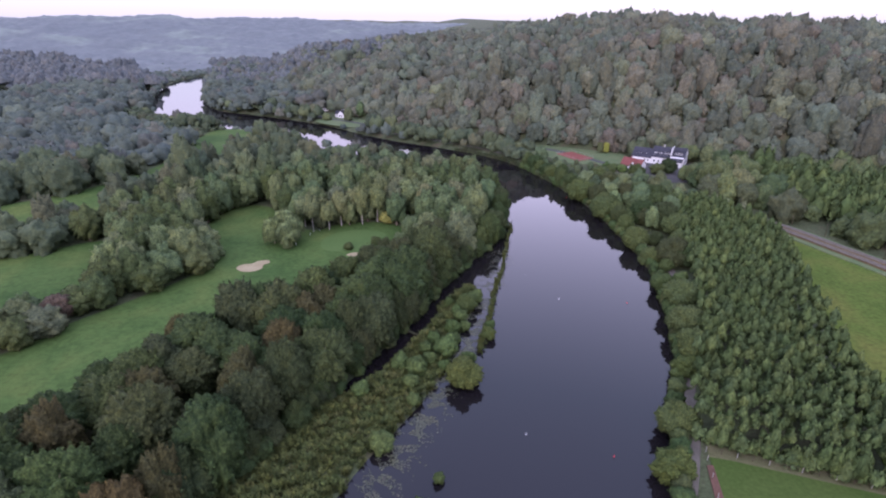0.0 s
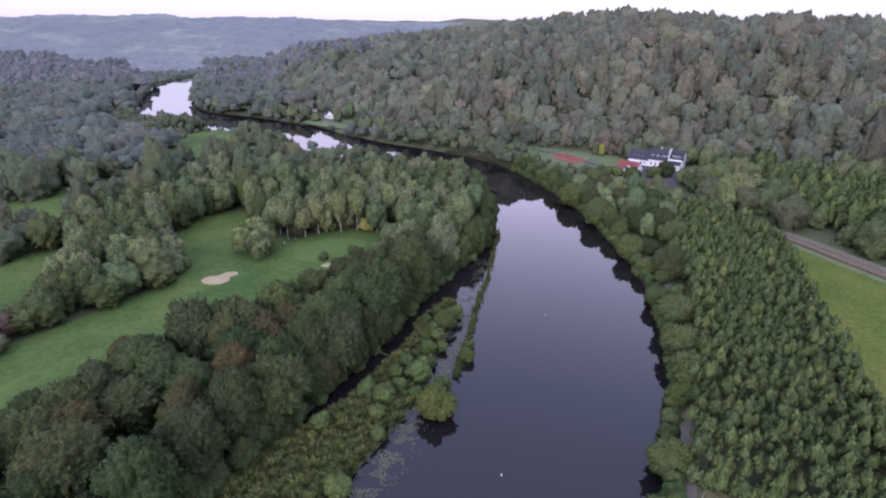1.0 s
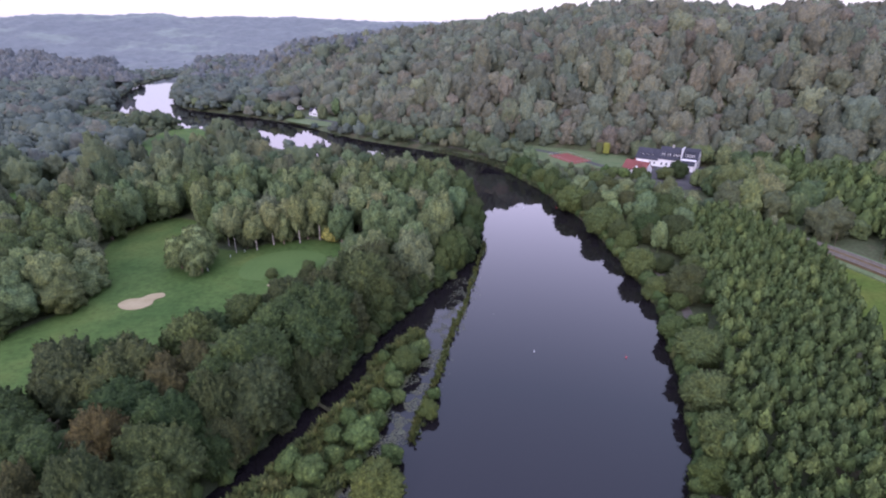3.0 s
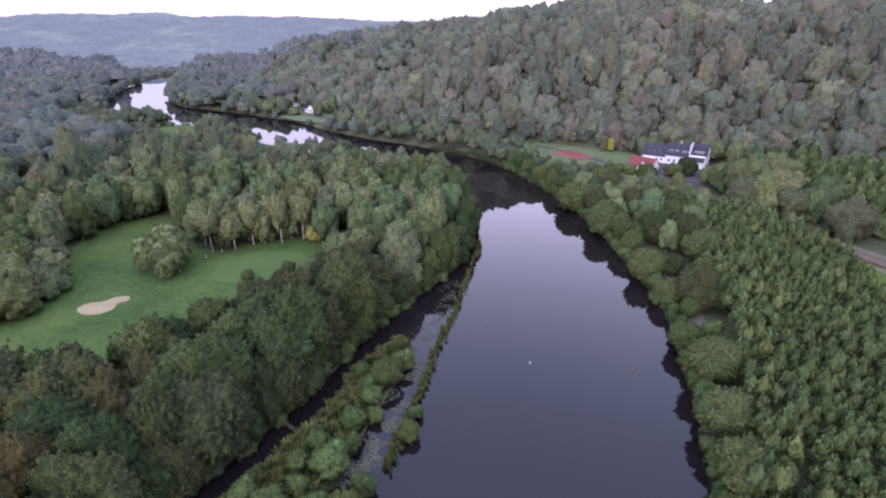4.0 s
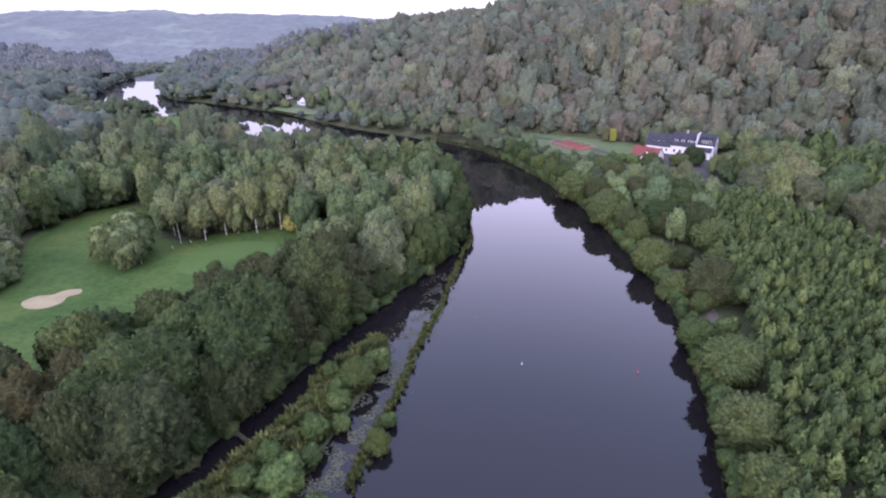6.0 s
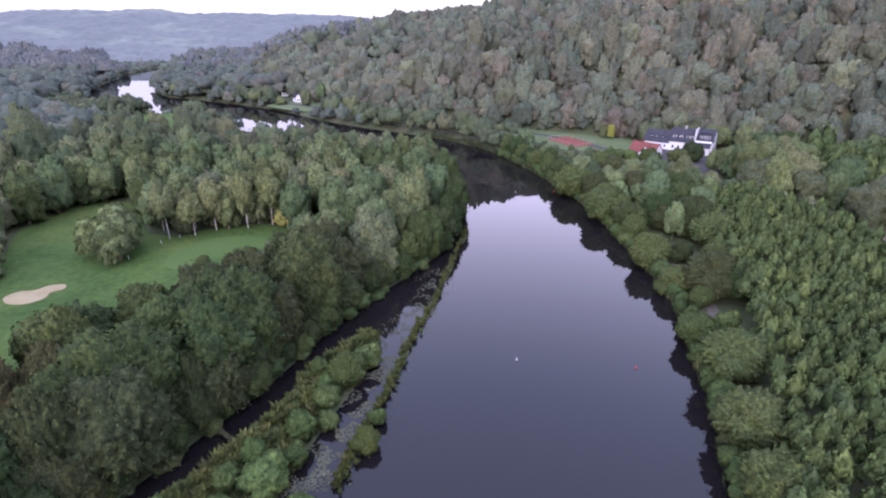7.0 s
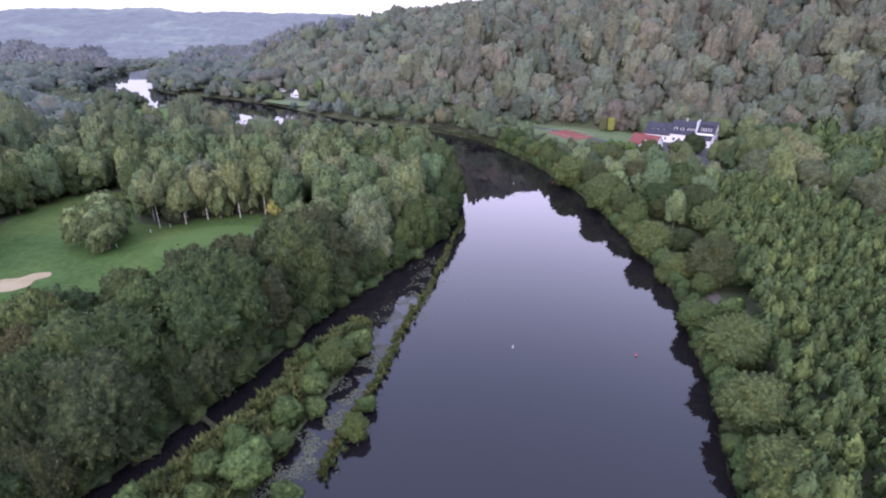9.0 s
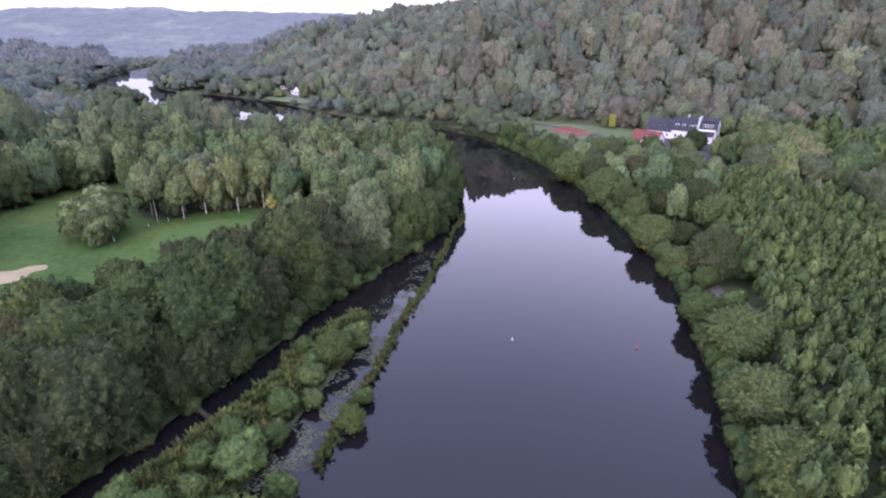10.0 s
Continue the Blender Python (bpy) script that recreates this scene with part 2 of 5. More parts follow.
M_REDTILE = surface("red_roof_tile", [(0.3, (0.0979, 0.0287, 0.0238)), (0.7, (0.1251, 0.0410, 0.0356))], 0.4, 10, 0.4, 0.8, 0.2)
M_TIMBER = surface("weathered_timber", [(0.3, (0.0297, 0.0235, 0.0158)), (0.7, (0.0594, 0.0495, 0.0338))], 1.2, 8, 0.5, 0.9, 0.1)
M_MOSSY = surface("mossy_timber", [(0.3, (0.024, 0.026, 0.014)), (0.7, (0.046, 0.044, 0.026))], 1.2, 8, 0.5, 0.9, 0.05)
M_FRAME = surface("white_frame", [(0.3, (0.5184, 0.5184, 0.5328)), (0.7, (0.5760, 0.5760, 0.5920))], 1.0, 6, 0.1, 0.5, 0.3)
M_PANE, pn, pl, pb = mat("window_glass", 0.06, 0.6)
pb.inputs["Base Color"].default_value = (0.02, 0.025, 0.03, 1)
M_CARPAINT = surface("white_car_paint", [(0.3, (0.3465, 0.3465, 0.3465)), (0.7, (0.3780, 0.3780, 0.3780))], 1.0, 6, 0.1, 0.3, 0.5)
M_CARDARK = surface("dark_car_paint", [(0.3, (0.05, 0.055, 0.07)), (0.7, (0.07, 0.075, 0.09))], 1.0, 6, 0.1, 0.3, 0.5)
M_RUBBER = surface("tyre_rubber", [(0.3, (0.02, 0.02, 0.02)), (0.7, (0.035, 0.035, 0.035))], 3.0, 6, 0.3, 0.9, 0.2)
M_RED = surface("red_plastic", [(0.3, (0.3300, 0.0180, 0.0300)), (0.7, (0.3900, 0.0300, 0.0420))], 2.0, 6, 0.2, 0.4, 0.4)
M_BUOYW = surface("white_plastic", [(0.3, (0.3150, 0.3240, 0.3330)), (0.7, (0.3600, 0.3600, 0.3600))], 2.0, 6, 0.2, 0.4, 0.4)

# still river water: dark, peaty, mirror smooth with the faintest ripple
M_WATER, nodes, links, b = mat("river_water", 0.012, 0.5)
b.inputs["IOR"].default_value = 1.333
b.inputs["Base Color"].default_value = (0.0060, 0.0052, 0.0060, 1)
rip = noise_node(nodes, links, 0.45, 3)
bp = nodes.new("ShaderNodeBump")
bp.inputs["Strength"].default_value, bp.inputs["Distance"].default_value = 0.05, 0.012
links.new(rip.outputs["Fac"], bp.inputs["Height"])
links.new(bp.outputs["Normal"], b.inputs["Normal"])

# ---- plan ----


def curve_through(pts, n=6, closed=False):
    """A smooth line through control points."""
    p = np.array(pts, float)
    k = len(p)
    out = []
    for i in range(k if closed else k - 1):
        a, b2, c, d = [p[j % k] if closed else p[min(max(j, 0), k - 1)] for j in (i - 1, i, i + 1, i + 2)]
        for s in np.linspace(0, 1, n, endpoint=False):
            out.append(0.5 * (2 * b2 + (c - a) * s + (2 * a - 5 * b2 + 4 * c - d) * s * s + (3 * b2 - a - 3 * c + d) * s ** 3))
    if not closed:
        out.append(p[-1])
    return np.array(out)


def line_distance(q, line, closed=False):
    a = line
    b2 = np.roll(line, -1, 0) if closed else line[1:]
    a = a if closed else line[:-1]
    best = np.full(len(q), 1e9)
    for (x0, y0), (x1, y1) in zip(a, b2):
        dx, dy = x1 - x0, y1 - y0
        t = np.clip(((q[:, 0] - x0) * dx + (q[:, 1] - y0) * dy) / (dx * dx + dy * dy + 1e-9), 0, 1)
        best = np.minimum(best, np.hypot(q[:, 0] - x0 - t * dx, q[:, 1] - y0 - t * dy))
    return best


def inside(q, poly):
    x, y = q[:, 0], q[:, 1]
    hit = np.zeros(len(q), bool)
    for (x0, y0), (x1, y1) in zip(poly, np.roll(poly, -1, 0)):
        if y0 != y1:
            hit ^= ((y0 > y) != (y1 > y)) & (x < (x1 - x0) * (y - y0) / (y1 - y0) + x0)
    return hit


def depth_in(q, poly):
    """Distance to the outline, positive inside."""
    d = line_distance(q, poly, True)
    return np.where(inside(q, poly), d, -d)


def grown(poly, d):
    """The outline moved outwards by d."""
    t = np.roll(poly, -1, 0) - np.roll(poly, 1, 0)
    n = np.stack([t[:, 1], -t[:, 0]], 1) / (np.linalg.norm(t, axis=1)[:, None] + 1e-9)
    area = np.sum(poly[:, 0] * np.roll(poly[:, 1], -1) - np.roll(poly[:, 0], -1) * poly[:, 1])
    return poly + n * d * (1 if area > 0 else -1)


EAST_BANK = [(14, -160), (27, 0), (36, 50), (41, 70), (46.8, 86), (52.5, 102), (58.8, 116), (64.3, 138), (68.2, 158), (69.4, 176), (68, 198), (65, 228), (57, 262), (44, 298), (28, 322), (0, 346), (-34, 369), (-62, 395), (-92, 425), (-124, 449), (-163, 473), (-200, 495), (-232, 545), (-262, 620), (-286, 700), (-302, 760), (-298, 796), (-270, 812)]
WEST_BANK = [(-272, 836), (-318, 824), (-342, 780), (-336, 690), (-297, 575), (-262, 495), (-215, 440), (-160, 405), (-112, 372), (-72, 340), (-32, 311), (4, 284), (20, 258), (26, 234), (24, 202), (20, 188), (13, 175), (6, 163), (0, 150), (-4, 139), (-8, 130), (-14, 118), (-18, 110), (-24, 98), (-32, 84), (-44, 62), (-66, 20), (-110, -160)]
RIVER = np.vstack([curve_through(EAST_BANK, 4), curve_through(WEST_BANK, 4)])
STRIP = curve_through([(9, 152), (4, 147), (0, 139), (-3, 129), (-6, 122), (-10, 115), (-15, 106), (-21, 98.5), (-30, 92), (-42, 78), (-54, 56), (-76, 20), (-112, -150), (-60, -150), (-33, 20), (-22, 60), (-17, 73), (-13, 81), (-7, 91), (-2, 101), (2, 112), (5, 124), (8, 134), (11, 146)], 3, True)
DIKE_LINE = curve_through([(9.5, 116), (11, 123), (13.5, 133), (16, 148), (20, 164), (24, 186), (27.5, 204)], 6)
FAIRWAY = curve_through([(-170, -40), (-100, 40), (-82, 80), (-76, 97), (-64, 114), (-52, 127), (-41, 137), (-34, 148), (-24, 162), (-17, 175), (-14, 190), (-24, 200), (-38, 199), (-46, 192), (-58, 194), (-67, 206), (-74, 218), (-86, 220), (-89, 200), (-79, 180), (-73, 162), (-83, 142), (-96, 124), (-112, 100), (-200, 20)], 4, True)
FAIRWAY_W = curve_through([(-210, 90), (-150, 118), (-118, 130), (-106, 131), (-106, 150), (-116, 172), (-124, 180), (-138, 170), (-160, 158), (-220, 140)], 4, True)
FAIRWAY_N = curve_through([(-250, 160), (-180, 182), (-152, 200), (-143, 216), (-131, 244), (-124, 280), (-123, 318), (-126, 358), (-138, 388), (-160, 392), (-158, 345), (-152, 300), (-158, 262), (-176, 232), (-202, 212), (-250, 195)], 4, True)
BUNKER = curve_through([(-67, 160.2), (-65.8, 162.8), (-63, 163.6), (-61.6, 165.6), (-58.6, 166.4), (-57.4, 164.4), (-59.0, 162.6), (-58.6, 160), (-61, 157.6), (-64.6, 157.8)], 5, True)
PLANTATION = np.array([(48.5, 83.5), (54, 97), (61, 112), (70, 133), (76.5, 152), (85, 184), (96, 212), (110, 226), (118, 207), (121, 181), (105, 136), (94, 105), (88, 86), (83, 69), (66, 75.6)], float)
MEADOW = curve_through([(84, 66), (93, 96), (104, 124), (112, 145), (121, 172), (126, 186), (133, 178), (141, 158), (150, 140), (170, 60), (120, 40)], 4, True)
PITCH = np.array([(47, 62), (50, 78), (66, 74.5), (96, 66), (130, 20), (44, 20)], float)
RAIL_LINE = curve_through([(190, 30), (160, 115), (146, 160), (140, 176), (133, 194), (122, 214), (109, 242), (100, 264)], 6)
ROAD_LINE = curve_through([(150, 250), (128, 270), (112, 276), (92, 300), (80, 320), (60, 340), (30, 356), (0, 372), (-40, 402), (-70, 428), (-98, 450), (-140, 490), (-190, 540)], 5)
PATH_LINE = curve_through([(18.5, -155), (24.5, -80), (30, 20), (37, 58), (42, 68), (46, 76), (50.5, 86), (56, 101), (64, 121), (70.5, 142), (74, 156), (75.5, 172), (74.5, 196), (71, 228), (64, 258), (52, 296), (36, 324), (10, 350), (-24, 376), (-60, 405)], 6)
COURT = np.array([(68.5, 323.5), (79, 329), (88, 312), (77.5, 305)], float)
LAWN = curve_through([(-6, 384), (30, 363), (60, 350), (84, 338), (108, 322), (106, 306), (96, 298), (84, 298), (70, 302), (54, 325), (30, 345)], 4, True)
YARD = np.array([(96, 284), (118, 318), (150, 292), (140, 262), (108, 262)], float)
HOUSE_LAWN = curve_through([(-100, 432), (-70, 408), (-56, 418), (-62, 440), (-84, 452)], 4, True)
FOOT = curve_through([(420, 130), (320, 195), (240, 250), (190, 276), (150, 303), (118, 325), (84, 342), (30, 366), (-20, 398), (-66, 446), (-112, 504), (-156, 570), (-208, 670), (-256, 790), (-300, 910), (-350, 1020)], 5)


def hill_height(q):
    x, y = q[:, 0], q[:, 1]
    foot_y = np.interp(x, FOOT[::-1, 0], FOOT[::-1, 1])
    side = y > foot_y
    s = np.where(side & (x > -345), line_distance(q, FOOT), 0)
    top = np.interp(x, (-330, -270, -202, -111, -46, 29, 91, 150, 250, 400, 900), (2, 6, 24, 31, 41, 51.5, 60, 67.5, 63.5, 56, 45))
    u = 0.84 * x - 0.54 * y + 0.25 * s
    spurs = 5.5 * np.sin(u / 17) + 3.5 * np.sin(u / 9.3 + 1.3) + 2.0 * np.sin(y / 19)
    return top * (1 - np.exp(-s / 48.0)) + spurs * np.clip(s / 45, 0, 1) * np.exp(-((s - 80) / 75) ** 2)


def far_height(q):
    """The hills that close the valley, from about 1.1 km on."""
    x, y = q[:, 0], q[:, 1]
    d = np.hypot(x, y)
    top = np.interp(x / (np.abs(y) + 1), (-1.2, -0.73, -0.46, -0.30, -0.18, 0.0, 0.5), (66, 63, 66, 62, 56, 46, 50))
    s = np.clip((d - 1000) / 620, 0, 1)
    return (top * s * s * (3 - 2 * s) + (4 * np.sin(x / 90 + 1) * np.sin(y / 130) + 2.5 * np.sin(x / 37 + y / 71)) * s) * (y > 0)


def ground_height(q):
    land = np.maximum(-depth_in(q, RIVER), np.maximum(np.minimum(depth_in(q, STRIP), 1.6), 0.5 + 0.35 * np.sin(q[:, 1] / 3.1) - line_distance(q, DIKE_LINE)))
    z = np.clip(land * 0.42, -1.8, 1.8)
    return z + np.maximum(hill_height(q), far_height(q) * 0.9) * (land > 0)


# ---- building helpers ----


def from_arrays(name, verts, faces, material, tint=None, smooth=False):
    me = bpy.data.meshes.new(name)
    me.from_pydata(np.asarray(verts).tolist(), [], np.asarray(faces).tolist() if not isinstance(faces, list) else faces)
    me.materials.append(material)
    if tint is not None:
        at = me.attributes.new("tint", "FLOAT", "FACE")
        at.data.foreach_set("value", np.asarray(tint, np.float32))
    if smooth:
        me.polygons.foreach_set("use_smooth", np.ones(len(me.polygons), bool))
    me.update()
    return me


def part(name, bm, material, parent=None, label=""):
    me = bpy.data.meshes.new(name)
    bmesh.ops.recalc_face_normals(bm, faces=bm.faces)
    bm.to_mesh(me)
    bm.free()
    me.materials.append(material)
    ob = new(name, me)
    ob.parent = parent
    return tagged(ob, label)


def add_box(bm, x0, x1, y0, y1, z0, z1, bevel=0.0):
    vs = [bm.verts.new((x, y, z)) for z in (z0, z1) for x, y in ((x0, y0), (x1, y0), (x1, y1), (x0, y1))]
    fs = [(0, 3, 2, 1), (4, 5, 6, 7), (0, 1, 5, 4), (1, 2, 6, 5), (2, 3, 7, 6), (3, 0, 4, 7)]
    made = [bm.faces.new([vs[i] for i in f]) for f in fs]
    if bevel:
        bmesh.ops.bevel(bm, geom=list({e for f in made for e in f.edges}), offset=bevel, segments=2, affect="EDGES")
    return bm


def box(x0, x1, y0, y1, z0, z1, bevel=0.0):
    return add_box(bmesh.new(), x0, x1, y0, y1, z0, z1, bevel)


def add_tube(bm, a, b2, r0, r1, sides=7):
    a, b2 = Vector(a), Vector(b2)
    q = (b2 - a).to_track_quat("Z", "Y")
    rings = []
    for p, r in ((a, r0), (b2, r1)):
        rings.append([bm.verts.new(p + q @ Vector((r * math.cos(k * math.tau / sides), r * math.sin(k * math.tau / sides), 0))) for k in range(sides)])
    for k in range(sides):
        bm.faces.new((rings[0][k], rings[0][(k + 1) % sides], rings[1][(k + 1) % sides], rings[1][k]))
    bm.faces.new(rings[1])
    bm.faces.new(rings[0][::-1])
    return bm


def empty(name, m):
    ob = new(name)
    ob.matrix_world = m
    return ob


def patch(name, poly, z, material, label, category="grass", depth=0.3):
    """A level piece of ground with a soft outline and a rim that goes down into the soil."""
    bm = bmesh.new()
    top = [bm.verts.new((x, y, z)) for x, y in poly]
    edges = [bm.edges.new((top[i], top[(i + 1) % len(top)])) for i in range(len(top))]
    bmesh.ops.triangle_fill(bm, use_beauty=True, edges=edges)
    low = [bm.verts.new((x, y, z - depth)) for x, y in poly]
    for i in range(len(top)):
        j = (i + 1) % len(top)
        bm.faces.new((top[i], top[j], low[j], low[i]))
    return tagged(part(name, bm, material), label, category, kind="structure")


def ribbon(name, line, half, z, material, label, category, height=None, depth=0.3):
    """A road, path or bed along a line; it follows the slope when height is given."""
    t = np.gradient(line, axis=0)
    nrm = np.stack([-t[:, 1], t[:, 0]], 1) / (np.linalg.norm(t, axis=1)[:, None] + 1e-9)
    bm = bmesh.new()
    zz = np.full(len(line), z) if height is None else height
    rows = []
    for p, n, h in zip(line, nrm, zz):
        rows.append([bm.verts.new((*(p + n * s), hh)) for s, hh in ((-half - 0.3, h - depth), (-half, h), (half, h), (half + 0.3, h - depth))])
    for r0, r1 in zip(rows, rows[1:]):
        for k in range(3):
            bm.faces.new((r0[k], r0[k + 1], r1[k + 1], r1[k]))
    return tagged(part(name, bm, material), label, category, kind="structure")

# ---- ground and water ----


def steps(*spans):
    out = []
    for a, b2, s in spans:
        out.extend(np.arange(a, b2, s))
    return np.array(out + [spans[-1][1]], float)


gx = steps((-4600, -1800, 350), (-1800, -700, 60), (-700, -360, 20), (-360, -60, 6), (-60, -14, 3), (-14, 36, 1.5), (36, 100, 2.5), (100, 260, 6), (260, 700, 20), (700, 1600, 100), (1600, 4600, 400))
gy = steps((-2500, -200, 300), (-200, 40, 12), (40, 330, 2.5), (330, 700, 6), (700, 1400, 18), (1400, 2200, 40), (2200, 4700, 300))
X, Y = np.meshgrid(gx, gy)
q = np.stack([X.ravel(), Y.ravel()], 1)
gz = ground_height(q)
nx, ny = len(gx), len(gy)
idx = np.arange(nx * ny).reshape(ny, nx)
quads = np.stack([idx[:-1, :-1].ravel(), idx[:-1, 1:].ravel(), idx[1:, 1:].ravel(), idx[1:, :-1].ravel()], 1)
ground = new("ground", from_arrays("ground", np.c_[q, gz], quads, M_GROUND, smooth=True))
tagged(ground, "dark leaf-strewn woodland soil of the valley and its hills", "ground", kind="structure")

# the distant hills, a backdrop past the end of the valley, haze painted in
ang = np.radians(np.arange(-62, 30, 0.28))
rad = np.concatenate([np.arange(900, 1700, 13.0), np.arange(1700, 2100, 50.0)])
A, D = np.meshgrid(ang, rad)
q = np.stack([(D * np.sin(A)).ravel(), (D * np.cos(A)).ravel()], 1)
hz = far_height(q)
bumps = np.array([noise.noise((x / 11, y / 11, 0.0)) * 4.5 + noise.noise((x / 45, y / 45, 3.0)) * 5 for x, y in q])
hz = 2 + hz * 1.02 + (bumps + 5) * np.clip((np.hypot(q[:, 0], q[:, 1]) - 905) / 60, 0, 1)
idx = np.arange(len(q)).reshape(len(rad), len(ang))
quads = np.stack([idx[:-1, :-1].ravel(), idx[:-1, 1:].ravel(), idx[1:, 1:].ravel(), idx[1:, :-1].ravel()], 1)
tagged(new("backdrop", from_arrays("backdrop", np.c_[q, hz], quads, M_HAZE_HILLS, smooth=True)), "wooded hills with painted blue haze closing the far end of the valley", "hills", kind="structure")

bm = box(-460, 140, -170, 905, -1.2, 0.0)
water = tagged(part("water", bm, M_WATER), "still dark river mirroring the pale dusk sky", "river", kind="structure")

patch("fairway", grown(FAIRWAY, 3.2), 1.96, M_FAIRWAY, "mown green golf fairway between two belts of trees", "fairway")
patch("fairway", grown(FAIRWAY_W, 3.2), 1.96, M_FAIRWAY, "narrow green golf fairway among dark trees", "fairway")
patch("fairway", grown(FAIRWAY_N, 3.2), 1.96, M_FAIRWAY, "long winding green golf fairway towards the river", "fairway")
patch("putting_green", curve_through([(-42, 176), (-30, 174), (-22, 182), (-22, 192), (-33, 195), (-43, 188)], 5, True), 2.04, M_GREEN, "pale closely mown putting green on the fairway", "putting green", 0.1)
patch("bunker", BUNKER, 2.06, M_SAND, "pale sand bunker with a lobed edge in the fairway", "bunker", 0.12)
patch("bunker", curve_through([(-33, 171), (-31, 173), (-29, 172.6), (-30, 170)], 5, True), 2.06, M_SAND, "small pale sand bunker beside the putting green", "bunker", 0.12)
patch("meadow", grown(MEADOW, 2.5), 1.98, M_MEADOW, "yellowish green hay meadow beside the railway", "meadow")
patch("pitch", PITCH, 1.96, M_PITCH, "smooth green paddock grass behind a post fence", "grass")
patch("lawn", LAWN, 1.95, M_VERGE, "rough pale grass round the clay court", "lawn")
patch("lawn", HOUSE_LAWN, 1.95, M_VERGE, "pale grass in front of the white riverside house", "lawn")
patch("yard", YARD, 1.95, M_ASPHALT, "dark asphalt yard round the large white house", "yard")
patch("clay_court", COURT, 2.05, M_CLAY, "red clay tennis court in the grass", "tennis court")
patch("clay_strip", np.array([(44.6, 60), (48.6, 76), (49.8, 76), (46.4, 60)]), 2.0, M_EARTH, "reddish earth strip between path and paddock", "path")
ribbon("verge", np.array([(50.5, 80.0), (60, 76.7), (70, 73.2), (84, 68.3)]), 1.6, 1.975, M_DRYGRASS, "olive rough grass verge under the fence", "verge")
ribbon("towpath", PATH_LINE, 1.0, 1.93, M_GRAVEL, "pale gravel path along the wooded river bank", "path")
ribbon("road", ROAD_LINE, 1.9, 1.99, M_ASPHALT, "grey asphalt road at the foot of the wooded hill", "road")
ribbon("track_bed", RAIL_LINE, 3.2, 3.0, M_BALLAST, "brownish ballast bed of the railway", "railway", None, 1.4)
ribbon("embankment", RAIL_LINE, 6.2, 2.3, M_VERGE, "rough grass bank under the railway", "bank", None, 0.8)


# ---- foliage templates ----


def ball_directions(level):
    bm = bmesh.new()
    bmesh.ops.create_icosphere(bm, subdivisions=level, radius=1.0)
    v = np.array([p.co[:] for p in bm.verts])
    f = np.array([[p.index for p in face.verts] for face in bm.faces])
    bm.free()
    return v, f


BALLS = {k: ball_directions(k) for k in (2, 3, 4, 5)}


def spread_directions(rng, n, low=-0.6, shake=0.5):
    """Directions spread evenly over a sphere from its top down to the height low."""
    h = 1 - (1 - low) * (np.arange(n) + 0.5) / n
    turn = np.arange(n) * 2.39996 + rng.uniform(0, 6.28)
    flat = np.sqrt(1 - h * h)
    d = np.stack([flat * np.cos(turn), flat * np.sin(turn), h], 1) + rng.normal(size=(n, 3)) * shake / math.sqrt(n)
    return d / np.linalg.norm(d, axis=1)[:, None]


def shell(dirs, c, r):
    """How far the crown reaches along each direction."""
    b2 = dirs @ c.T
    disc = b2 * b2 - (c * c).sum(1)[None] + (r * r)[None]
    far = np.where(disc > 0, b2 + np.sqrt(np.maximum(disc, 0)), 0)
    return far.max(1), far.argmax(1)


